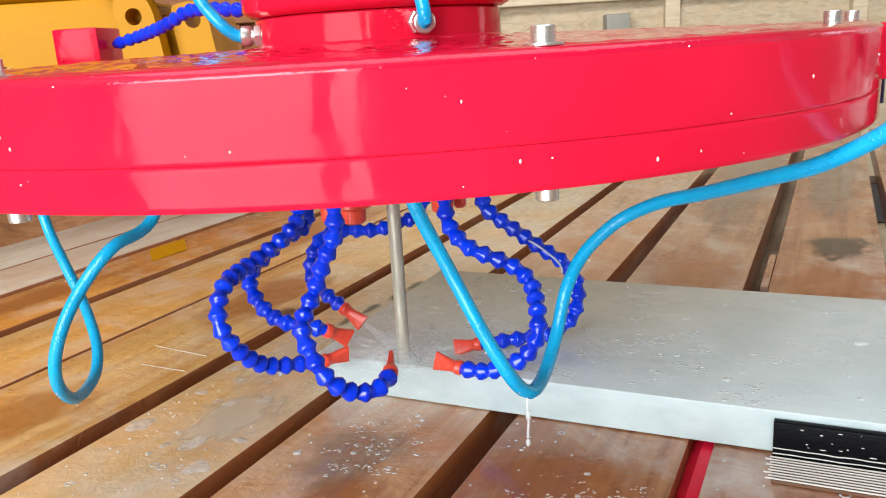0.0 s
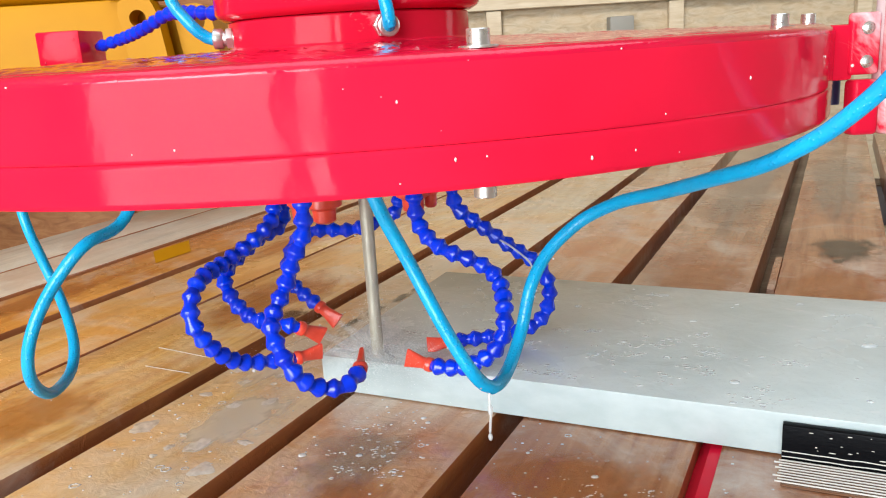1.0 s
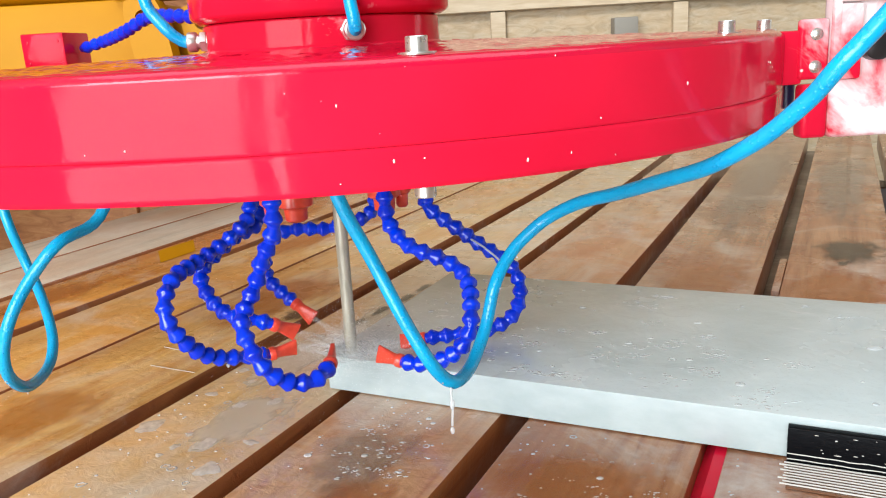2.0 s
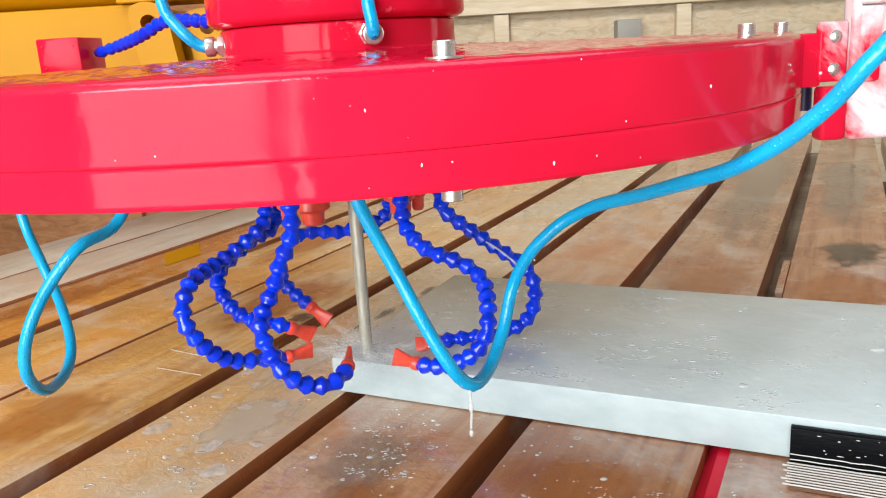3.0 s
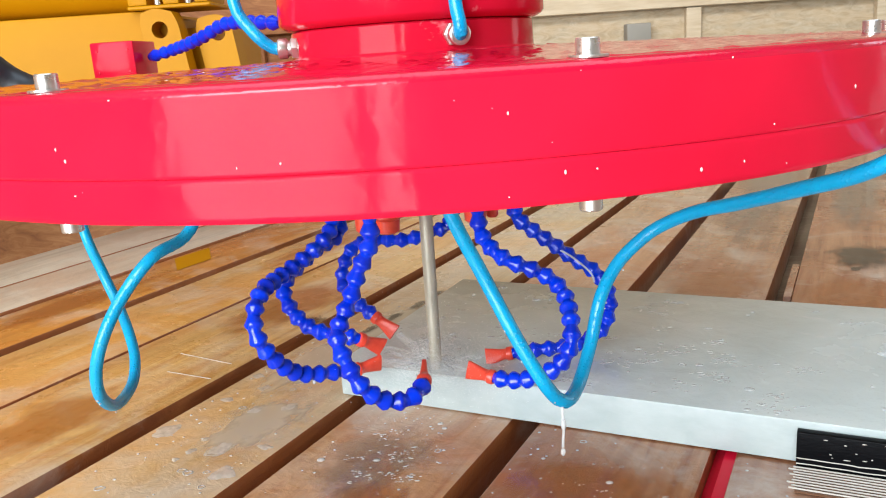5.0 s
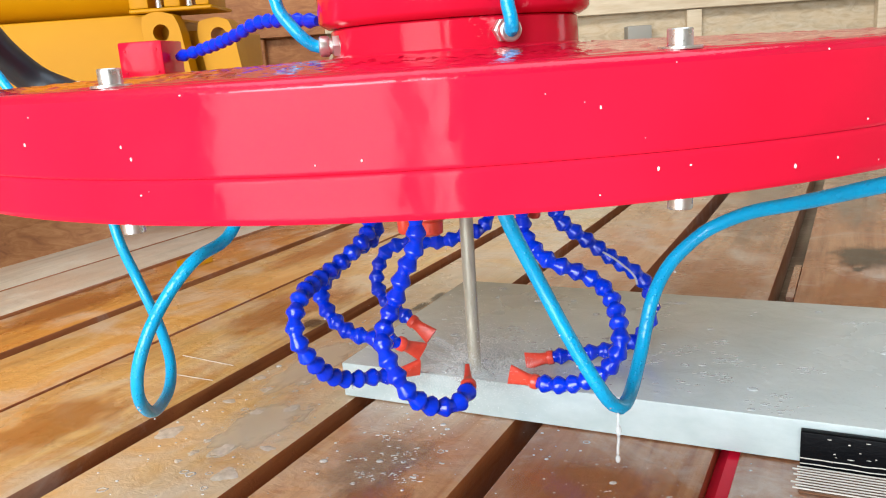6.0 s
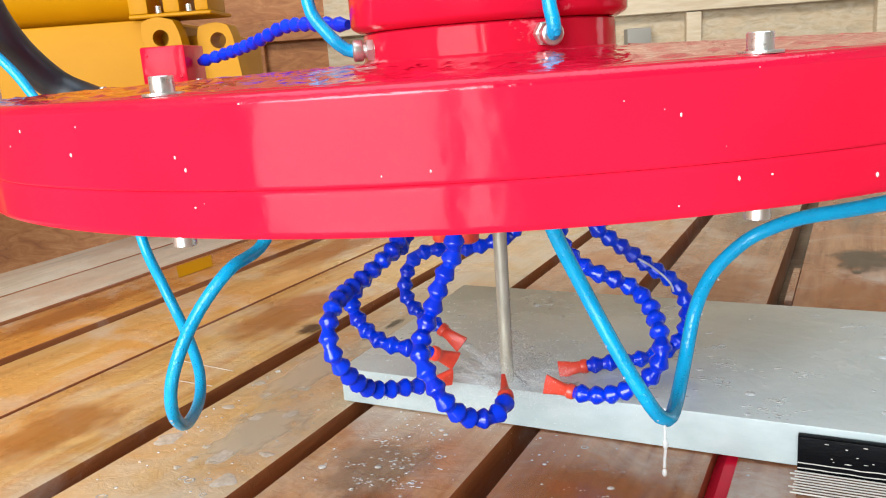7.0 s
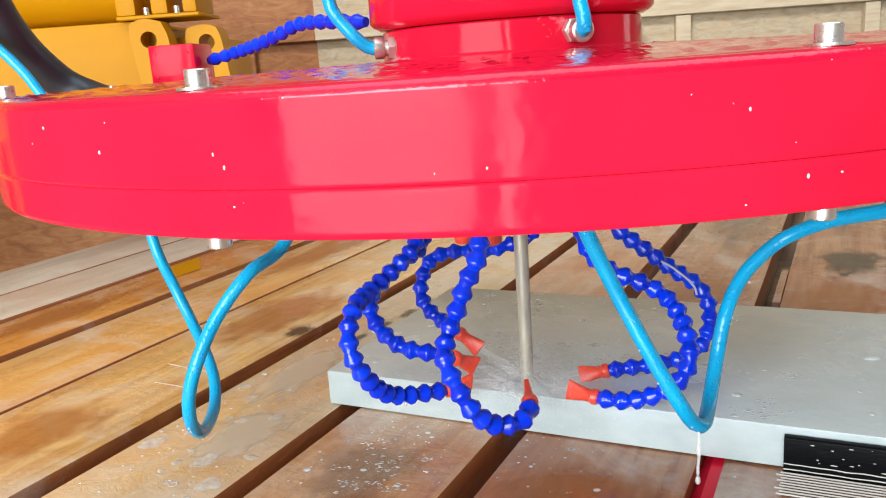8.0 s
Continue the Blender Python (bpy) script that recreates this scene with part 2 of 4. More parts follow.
# ---- mesh helpers ----
def mesh_of(name, bm, *mats, smooth=True, angle=40):
    me = bpy.data.meshes.new(name)
    bmesh.ops.recalc_face_normals(bm, faces=bm.faces)
    lim = radians(angle)
    for f in bm.faces:
        f.smooth = smooth
    if smooth:
        for e in bm.edges:
            if len(e.link_faces) == 2 and e.calc_face_angle(0) > lim:
                e.smooth = False
    bm.to_mesh(me)
    bm.free()
    for m in mats:
        me.materials.append(m)
    return me


def part(name, bm, mat, parent=None, label="", m=None, **kw):
    mats = mat if isinstance(mat, tuple) else (mat,)
    data = bm if isinstance(bm, bpy.types.Mesh) else mesh_of(name, bm, *mats, **kw)
    ob = new(name, data)
    ob.parent = parent
    if m is not None:
        ob.matrix_basis = m
    return tagged(ob, label) if label else ob


def lathe(profile, n=48, caps=True):
    """Turns (radius, height) pairs round z."""
    bm = bmesh.new()
    rings = []
    for r, z in profile:
        rings.append([bm.verts.new((r * math.cos(2 * math.pi * i / n), r * math.sin(2 * math.pi * i / n), z)) for i in range(n)])
    for a, b in zip(rings, rings[1:]):
        for i in range(n):
            bm.faces.new((a[i], a[(i + 1) % n], b[(i + 1) % n], b[i]))
    if caps:
        bm.faces.new(rings[0][::-1])
        bm.faces.new(rings[-1])
    return bm


def block(x0, x1, y0, y1, z0, z1, bevel=0.0, seg=2):
    bm = bmesh.new()
    bmesh.ops.create_cube(bm, size=1)
    for q in bm.verts:
        q.co = ((x0 + x1) / 2 + q.co.x * (x1 - x0), (y0 + y1) / 2 + q.co.y * (y1 - y0), (z0 + z1) / 2 + q.co.z * (z1 - z0))
    if bevel:
        bmesh.ops.bevel(bm, geom=bm.edges[:], offset=bevel, segments=seg, affect="EDGES", profile=0.6)
    return bm


def spline(points, step):
    """Points at even steps along a smooth curve through the given points."""
    p = [Vector(q) for q in points]
    p = [p[0] * 2 - p[1]] + p + [p[-1] * 2 - p[-2]]
    fine = []
    for i in range(1, len(p) - 2):
        a, b, c, d = p[i - 1:i + 3]
        for j in range(24):
            t = j / 24
            fine.append(0.5 * (2 * b + (c - a) * t + (2 * a - 5 * b + 4 * c - d) * t * t + (3 * b - a - 3 * c + d) * t ** 3))
    fine.append(p[-2])
    out, left = [fine[0]], step
    for a, b in zip(fine, fine[1:]):
        length = (b - a).length
        at = 0.0
        while length - at >= left:
            at += left
            out.append(a.lerp(b, at / length))
            left = step
        left -= length - at
    return out


def tube(points, radius, step=0.008, n=14):
    pts = spline(points, step)
    bm = bmesh.new()
    rings, side = [], None
    for i, q in enumerate(pts):
        d = (pts[min(i + 1, len(pts) - 1)] - pts[max(i - 1, 0)]).normalized()
        side = (side - d * side.dot(d)).normalized() if side else d.orthogonal().normalized()
        up = d.cross(side)
        rings.append([bm.verts.new(q + radius * (math.cos(2 * math.pi * j / n) * side + math.sin(2 * math.pi * j / n) * up)) for j in range(n)])
    for a, b in zip(rings, rings[1:]):
        for j in range(n):
            bm.faces.new((a[j], a[(j + 1) % n], b[(j + 1) % n], b[j]))
    bm.faces.new(rings[0][::-1])
    bm.faces.new(rings[-1])
    return bm


def aim(at, direction, spin=0.0):
    """A pose at a place with z along a direction."""
    q = Vector(direction).to_track_quat("Z", "Y")
    return Matrix.Translation(at) @ q.to_matrix().to_4x4() @ Matrix.Rotation(spin, 4, "Z")


# ---- the shed ----
def wall(name, x0, x1, y0, y1, z0, z1, mat, label):
    return tagged(part(name, block(x0, x1, y0, y1, z0, z1), mat, smooth=False), label, "wall", kind="structure")


FLOOR_Z = -0.75
tagged(part("ground", block(-60, 60, -60, 60, FLOOR_Z - 0.3, FLOOR_Z - 0.06), GRAVEL, smooth=False), "pale gravel yard outside the shed", "ground", kind="structure")
tagged(part("floor", block(-4, 3.4, -2.8, 3.2, FLOOR_Z - 0.05, FLOOR_Z), CONCRETE, smooth=False), "grey concrete floor of the shed", "floor", kind="structure")
wall("wall_north_west", -4.0, -0.42, 2.8, 2.84, FLOOR_Z, 2.4, OSB_BROWN, "brown strand board wall panel with pine battens")
wall("wall_north", -0.42, 3.4, 2.8, 2.84, FLOOR_Z, 2.4, OSB, "pale strand board wall with pine battens")
wall("wall_west", -4.04, -4.0, -2.8, 2.84, FLOOR_Z, 2.4, OSB_BROWN, "pale strand board side wall")
# unseen wall pieces, left open for the added side lamp
for wy0, wy1, wz0, wz1 in ((-2.8, 1.63, FLOOR_Z, 2.4), (2.27, 2.84, FLOOR_Z, 2.4), (1.63, 2.27, FLOOR_Z, -0.12), (1.63, 2.27, 1.62, 2.4)):
    wall("wall_east", 3.4, 3.44, wy0, wy1, wz0, wz1, OSB, "unseen strand board side wall round an added opening")
wall("wall_south", -4.0, -3.5, -2.84, -2.8, FLOOR_Z, 2.4, OSB, "pale strand board wall beside an open gate")
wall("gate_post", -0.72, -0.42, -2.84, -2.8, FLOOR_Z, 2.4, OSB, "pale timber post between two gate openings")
wall("wall_south_east", -0.22, 3.4, -2.84, -2.8, FLOOR_Z, 2.4, OSB, "pale strand board wall beside an open gate")
# unseen ceiling pieces, left open for the added overhead lamp
for cx0, cx1, cy0, cy1 in ((-4.04, -1.52, -2.84, 2.84), (1.92, 3.44, -2.84, 2.84), (-1.52, 1.92, -2.84, -0.72), (-1.52, 1.92, 1.12, 2.84)):
    tagged(part("ceiling", block(cx0, cx1, cy0, cy1, 2.4, 2.45), OSB, smooth=False), "unseen strand board ceiling round an added overhead opening", "ceiling", kind="structure")


def batten(x0, x1, z0, z1, proud=0.03, mat=None):
    tagged(part("trim", block(x0, x1, 2.8 - proud, 2.797, z0, z1, 0.002, 1), mat or PINE, smooth=False), "pine batten nailed to the board wall", "trim", kind="structure")


batten(-0.42, 3.2, 0.405, 0.475, 0.035)
batten(-1.2, -0.4205, 0.405, 0.475, 0.035, OSB_BROWN)
batten(-1.14, -1.09, -0.3, 0.402, 0.03, OSB_BROWN)
batten(-0.68, -0.63, -0.3, 0.402, 0.03, OSB_BROWN)
for bx in (0.18, 0.79, 1.42, 2.1):
    batten(bx, bx + 0.05, -0.3, 0.402, 0.03)
batten(-1.15, 1.9, -0.4, -0.303, 0.03)
tagged(part("junction_box", block(0.585, 0.665, 2.735, 2.797, 0.285, 0.362, 0.006), material("grey_plastic", (0.26, 0.25, 0.22), 0.6)),
       "small grey junction box on the board wall", "junction box")

# ---- table of boards ----
BOARD_TURN = 63.553 - 90
table = tagged(new("work_table"), "wet hardwood plank table with open gaps between boards", "table")
table.matrix_basis = pose(0, 0, 0, 0, 0, BOARD_TURN)


def board(u0, u1, v0, v1, mat, top=0.0, thick=0.045):
    bm = block(-(u1 - u0) / 2, (u1 - u0) / 2, v0, v1, -thick, 0, 0.003, 2)
    bm.normal_update()
    for f in bm.faces:
        f.material_index = 1 if abs(f.normal.x) > 0.9 else 0
    ob = part("plank", bm, (mat, WOOD_SIDE), table, m=pose((u0 + u1) / 2, 0, top))
    return ob


BOARDS = [
    (-1.325, -1.176, -0.6, 2.1, WOOD_GREY, 0.0), (-1.170, -1.043, -0.6, 2.1, WOOD_GREY, 0.0), (-1.033, -0.903, -0.6, 2.3, WOOD_ORANGE, -0.002),
    (-0.872, -0.734, -0.6, 2.4, WOOD_TAN, 0.001), (-0.731, -0.571, -0.6, 2.45, WOOD_TAN, 0.0), (-0.546, -0.4115, -0.6, 2.5, WOOD_MILKY, 0.0),
    (-0.391, -0.2505, -0.6, 2.55, WOOD_BROWN, 0.0), (-0.2266, -0.086, -0.6, 2.55, WOOD_RED, 0.0), (-0.0685, 0.070, -0.6, 0.965, WOOD_RED, 0.0), (-0.0590, 0.070, 0.9655, 2.55, WOOD_RED, 0.0),
    (0.090, 0.235, -0.6, 2.55, WOOD_RED, 0.0), (0.255, 0.40, -0.6, 2.55, WOOD_RED, 0.0), (0.42, 0.57, -0.6, 2.55, WOOD_RED, 0.0),
    (0.59, 0.74, -0.6, 2.55, WOOD_RED, 0.0), (0.76, 0.91, -0.6, 2.55, WOOD_RED, 0.0),
]
for q in BOARDS:
    board(*q)
# the notched edge of one board
board(-0.0690, -0.0592, 0.990, 1.143, WOOD_RED, -0.0003)
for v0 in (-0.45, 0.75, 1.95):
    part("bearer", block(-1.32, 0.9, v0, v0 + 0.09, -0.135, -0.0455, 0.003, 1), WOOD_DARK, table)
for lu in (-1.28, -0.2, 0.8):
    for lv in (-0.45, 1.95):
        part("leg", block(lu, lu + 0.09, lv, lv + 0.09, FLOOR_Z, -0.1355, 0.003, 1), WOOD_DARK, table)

# ---- stone slab ----
SLAB_TURN = -25.2
slab = tagged(new("stone_slab"), "wet grey stone slab lying on the plank table", "stone slab")
SLAB_AT = pose(-0.124, 0.6985, 0, 0, 0, SLAB_TURN)
slab.matrix_basis = SLAB_AT
bm = block(0, 1.25, 0, 0.283, 0.001, 0.0342, 0.0014, 2)
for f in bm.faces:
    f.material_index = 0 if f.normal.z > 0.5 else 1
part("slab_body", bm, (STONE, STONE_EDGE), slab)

# ---- machine head ----
head = tagged(new("cutting_machine"), "red round stone cutting machine with tool and coolant hoses", "cutting machine")
head.matrix_basis = head_pose(0, 0) @ Matrix.Diagonal((K, K, K, 1))
R = 0.392
# unseen plate, added to bounce neutral light onto slab and boards
part("underside_plate", lathe([(0.01, 0.2408), (R - 0.008, 0.2408), (R - 0.008, 0.2442)], 96), BOUNCE_GREY, head, "unseen pale plate added under the housing to bounce light")
part("lower_housing", lathe([(0.3, 0.2440), (R - 0.006, 0.2405), (R - 0.001, 0.2412), (R, 0.2430), (R, 0.2444), (R + 0.0002, 0.2594), (R + 0.0002, 0.2612), (R - 0.0006, 0.2622), (R - 0.004, 0.2622)], 160), RED, head)
bm = lathe([(R - 0.004, 0.2623), (R - 0.0002, 0.2624), (R + 0.0003, 0.2630), (R + 0.0003, 0.2642), (R + 0.0005, 0.2966), (R + 0.0004, 0.2985), (R, 0.3004), (R - 0.0013, 0.3020), (R - 0.0032, 0.3031), (R - 0.0055, 0.3035), (0.1, 0.3106)], 160)
bmesh.ops.recalc_face_normals(bm, faces=bm.faces)
for f in bm.faces:
    f.material_index = 1 if f.normal.z > 0.2 and f.calc_center_median().z > 0.29 else 0
part("upper_housing", bm, (RED, RED_TOP), head)
bm = bmesh.new()
n, rings = 480, []
for j in range(40):
    r = R - 0.0048 - 0.0030 * j - 0.0001 * j * j
    ring = []
    for i in range(n):
        a = 2 * math.pi * i / n
        q = Vector((r * math.cos(a), r * math.sin(a), 0))
        w = noise.noise(q * 75) + 0.55 * noise.noise(q * 190 + Vector((3, 1, 4)))
        top = 0.3038 + (R - 0.0055 - r) * 0.02466
        ring.append(bm.verts.new((q.x, q.y, 0.3026 if j == 0 else top + 0.0017 * max(0.0, w + 0.12) * min(1.0, j / 2))))
    rings.append(ring)
for a, b in zip(rings, rings[1:]):
    for i in range(n):
        bm.faces.new((a[i], a[(i + 1) % n], b[(i + 1) % n], b[i]))
part("water_film", bm, RED_TOP, head, "rippled water standing on the red housing")
part("neck", lathe([(0.110, 0.3080), (0.108, 0.3112), (0.1065, 0.3128), (0.106, 0.333), (0.104, 0.3345), (0.1, 0.3348)], 72), RED_NECK, head)
part("neck_flange", lathe([(0.1, 0.335), (0.108, 0.3352), (0.114, 0.3385), (0.116, 0.341), (0.116, 0.372), (0.113, 0.374), (0.113, 0.6)], 72), RED_NECK, head)

tool = part("cutting_tool", lathe([(0.0050, 0.0065), (0.0060, 0.007), (0.0061, 0.09), (0.0064, 0.16), (0.0064, 0.205), (0.0075, 0.2065), (0.0075, 0.236)], 24), TOOL, head, "slim brownish steel cutting tool")
part("collet", lathe([(0.012, 0.2305), (0.0235, 0.2305), (0.025, 0.232), (0.025, 0.2405)], 36), BLACK, head, "black steel collet ring")


def cap_bolt():
    bm = lathe([(0.0028, 0.0052), (0.0028, 0.0076), (0.0050, 0.0076), (0.0055, 0.0071), (0.0055, 0.0014), (0.0055, 0.0)], 20, False)
    return mesh_of("bolt", bm, STEEL)


BOLT = cap_bolt()
WASHER = mesh_of("washer", lathe([(0.004, 0), (0.0093, 0), (0.0095, 0.0004), (0.0093, 0.0013), (0.004, 0.0014)], 24, False), STEEL)
for deg, ring in ((-75.7, 0.379), (-115.4, 0.379), (-36.6, 0.366), (-155.2, 0.379)):
    c, s = ring * math.cos(radians(deg)), ring * math.sin(radians(deg))
    b = part("bolt", BOLT, None, head, m=pose(c, s, 0.3048))
    part("washer", WASHER, None, b, m=pose(0, 0, -0.0012))
    b = part("bolt", BOLT, None, head, m=pose(c, s, 0.2430, 180) @ pose(0, 0, 0.001))


# fittings on the neck
def fitting(at, out):
    f = part("hose_fitting", lathe([(0.0, 0), (0.0075, 0), (0.0075, 0.006), (0.0062, 0.0065), (0.0062, 0.009), (0.0078, 0.0095), (0.0084, 0.0105), (0.0084, 0.0165), (0.0072, 0.0175), (0.0055, 0.0175)], 20), NICKEL, head, "nickel-plated push-in fitting", m=aim(at, out))
    bm = lathe([(0.0078, 0), (0.0092, 0.0006), (0.0092, 0.0054), (0.0078, 0.006)], 6)
    part("hex_nut", bm, NICKEL, f, m=pose(0, 0, 0.0005), smooth=False)
    return f


fitting((0.0355, -0.1005, 0.3235), (0.32, -0.94, -0.05))
fitting((-0.0935, -0.045, 0.3215), (-1.0, -0.08, 0.0))

# flexible coolant hoses, segment by segment
SEGMENT = mesh_of("hose_segment", lathe([(0.0046, -0.0016), (0.0056, 0.0004), (0.0064, 0.0020), (0.0080, 0.0052), (0.0084, 0.0064), (0.0082, 0.0078), (0.0070, 0.0094), (0.0059, 0.0106), (0.0054, 0.0124), (0.0046, 0.0152)], 12), LOC_BLUE, angle=33)
SEGMENT_SMALL = mesh_of("hose_segment", lathe([(0.0044, -0.0018), (0.0052, 0.001), (0.0068, 0.0065), (0.0072, 0.0085), (0.0062, 0.0115), (0.0050, 0.0150), (0.0044, 0.0190)], 12), LOC_BLUE, angle=33)


def nozzle_mesh():
    """A round socket that flares into a flat fan mouth."""
    bm = bmesh.new()
    n, rings = 20, []
    for z, rx, ry, sq in ((0, 0.0060, 0.0060, 0), (0.0012, 0.0068, 0.0068, 0), (0.0055, 0.0068, 0.0068, 0), (0.0065, 0.0055, 0.0056, 0), (0.011, 0.0042, 0.0056, 0.2),
                          (0.019, 0.0030, 0.0072, 0.6), (0.0275, 0.0022, 0.0088, 0.9), (0.0278, 0.0012, 0.0078, 0.9), (0.022, 0.0010, 0.0060, 0.9)):
        ring = []
        for i in range(n):
            a = 2 * math.pi * i / n
            c, s = math.cos(a), math.sin(a)
            k = (1 - sq) + sq / max(abs(c), abs(s))
            ring.append(bm.verts.new((rx * c * k, ry * s * k, z)))
        rings.append(ring)
    for a, b in zip(rings, rings[1:]):
        for i in range(n):
            bm.faces.new((a[i], a[(i + 1) % n], b[(i + 1) % n], b[i]))
    bm.faces.new(rings[0][::-1])
    bm.faces.new(rings[-1])
    return mesh_of("nozzle", bm, NOZZLE_RED, angle=50)


NOZZLE = nozzle_mesh()


def coolant_hose(points, tip=None, spin=0.0, pitch=0.0142, seg=None):
    hose = new("coolant_hose")
    hose.parent = head
    tagged(hose, "blue segmented flexible coolant hose" + (" with orange-red fan nozzle" if tip else ""))
    line = spline(points, 0.001)
    length = 0.001 * (len(line) - 1)
    pts = spline(points, length / max(1, round(length / pitch)) * 0.9985)
    for a, b in zip(pts, pts[1:]):
        part("hose_segment", seg or SEGMENT, None, hose, m=aim(a, b - a, random.uniform(-0.5, 0.5)))
    if tip:
        at, to = Vector(tip[0]), Vector(tip[1])
        part("nozzle", NOZZLE, None, hose, "orange-red flat fan nozzle", m=aim(at, to - at, spin) @ pose(0, 0, -0.002))
    return hose


HOSE_A = [(-0.091, 0.020, 0.239), (-0.091, 0.020, 0.160), (-0.097, 0.004, 0.146), (-0.114, -0.012, 0.133), (-0.133, -0.038, 0.123), (-0.143, -0.072, 0.120), (-0.147, -0.092, 0.106), (-0.145, -0.101, 0.089), (-0.138, -0.094, 0.070), (-0.128, -0.078, 0.049), (-0.116, -0.061, 0.036), (-0.094, -0.045, 0.030), (-0.074, -0.032, 0.026)]
HOSE_B = [(-0.040, -0.112, 0.239), (-0.040, -0.112, 0.174), (-0.044, -0.109, 0.158), (-0.053, -0.110, 0.143), (-0.058, -0.109, 0.128), (-0.065, -0.110, 0.112), (-0.071, -0.121, 0.101), (-0.072, -0.134, 0.092), (-0.065, -0.142, 0.078), (-0.057, -0.146, 0.062), (-0.045, -0.139, 0.045), (-0.032, -0.128, 0.035), (-0.018, -0.124, 0.034), (-0.009, -0.112, 0.037), (-0.007, -0.099, 0.039)]
HOSE_C = [(-0.087, 0.044, 0.239), (-0.087, 0.044, 0.148), (-0.106, 0.014, 0.136), (-0.125, -0.004, 0.121), (-0.138, -0.016, 0.108), (-0.135, -0.018, 0.092), (-0.126, -0.026, 0.080), (-0.109, -0.038, 0.070), (-0.090, -0.044, 0.067), (-0.075, -0.044, 0.064), (-0.066, -0.043, 0.060)]
HOSE_D = [(0.025, 0.102, 0.239), (0.025, 0.102, 0.141), (-0.004, 0.086, 0.127), (-0.028, 0.086, 0.121), (-0.058, 0.087, 0.123), (-0.083, 0.088, 0.117), (-0.093, 0.084, 0.100), (-0.096, 0.072, 0.084), (-0.088, 0.063, 0.070), (-0.072, 0.050, 0.060), (-0.060, 0.040, 0.053)]
HOSE_E = [(0.048, -0.042, 0.239), (0.048, -0.042, 0.163), (0.051, -0.038, 0.152), (0.057, -0.045, 0.139), (0.072, -0.051, 0.128), (0.091, -0.051, 0.120), (0.111, -0.050, 0.108), (0.120, -0.060, 0.097), (0.121, -0.083, 0.086), (0.120, -0.100, 0.074), (0.117, -0.102, 0.060), (0.108, -0.097, 0.045), (0.094, -0.087, 0.033), (0.078, -0.074, 0.024), (0.062, -0.063, 0.021), (0.053, -0.056, 0.021)]
HOSE_F = [(0.083, 0.008, 0.239), (0.083, 0.008, 0.163), (0.097, 0.012, 0.143), (0.116, 0.014, 0.128), (0.137, 0.018, 0.110), (0.162, 0.020, 0.092), (0.173, 0.021, 0.074), (0.175, 0.022, 0.056), (0.169, 0.018, 0.037), (0.154, 0.013, 0.027), (0.131, 0.006, 0.023), (0.100, 0.003, 0.022), (0.074, 0.003, 0.020)]
TUBE_LOOP = [(-0.329, 0.012, 0.168), (-0.309, -0.006, 0.127), (-0.296, -0.016, 0.101), (-0.281, -0.036, 0.080), (-0.269, -0.058, 0.060), (-0.264, -0.084, 0.045), (-0.261, -0.126, 0.045), (-0.257, -0.157, 0.067), (-0.252, -0.166, 0.093), (-0.241, -0.165, 0.121), (-0.226, -0.154, 0.148), (-0.204, -0.144, 0.173), (-0.185, -0.107, 0.185)]
TUBE_V = [(0.026, -0.182, 0.199), (0.046, -0.18, 0.153), (0.067, -0.189, 0.108), (0.084, -0.194, 0.076), (0.096, -0.187, 0.057), (0.105, -0.18, 0.052), (0.117, -0.154, 0.054), (0.131, -0.127, 0.076), (0.141, -0.118, 0.1104), (0.1562, -0.1078, 0.1342), (0.1753, -0.1052, 0.1524), (0.1912, -0.1087, 0.1644), (0.212, -0.1308, 0.179), (0.2332, -0.1657, 0.1911), (0.2528, -0.2136, 0.2074), (0.2725, -0.254, 0.2224), (0.2904, -0.2811, 0.2397)]
TIP_A = [(-0.074, -0.032, 0.026), (-0.053, -0.020, 0.027)]
TIP_B = [(-0.007, -0.099, 0.039), (-0.007, -0.064, 0.041)]
TIP_C = [(-0.066, -0.043, 0.060), (-0.042, -0.028, 0.043)]
TIP_D = [(-0.060, 0.040, 0.053), (-0.037, 0.030, 0.035)]
TIP_E = [(0.053, -0.056, 0.021), (0.029, -0.043, 0.025)]
TIP_F = [(0.074, 0.003, 0.020), (0.036, 0.012, 0.012)]
TUBE_V2 = [(0.2904, -0.2811, 0.2397), (0.302, -0.2946, 0.2532), (0.3128, -0.3079, 0.2692), (0.3207, -0.318, 0.2846), (0.3409, -0.324, 0.309)]
TUBE_FIT2 = [(-0.113, -0.045, 0.321), (-0.123, -0.050, 0.329), (-0.133, -0.050, 0.341), (-0.141, -0.050, 0.354), (-0.143, -0.050, 0.378)]
HOSE_BOX = [(-0.315, 0.220, 0.327), (-0.285, 0.200, 0.332), (-0.258, 0.170, 0.336), (-0.223, 0.130, 0.343), (-0.193, 0.100, 0.352), (-0.157, 0.060, 0.350), (-0.123, 0.030, 0.346)]
HOSE_BLACK = [(-0.408, 0.120, 0.297), (-0.434, 0.120, 0.311), (-0.450, 0.100, 0.336), (-0.457, 0.080, 0.360), (-0.459, 0.060, 0.386), (-0.459, 0.040, 0.429)]
TUBE_LEFT = [(-0.422, 0.050, 0.299), (-0.436, 0.050, 0.323), (-0.452, 0.050, 0.343), (-0.477, 0.050, 0.370), (-0.497, 0.050, 0.419)]

coolant_hose(HOSE_A, TIP_A, 0.3)
coolant_hose(HOSE_B, TIP_B, 0.0)
coolant_hose(HOSE_C, TIP_C, 0.2)
coolant_hose(HOSE_D, TIP_D, -0.2)
coolant_hose(HOSE_E, TIP_E, 0.25)
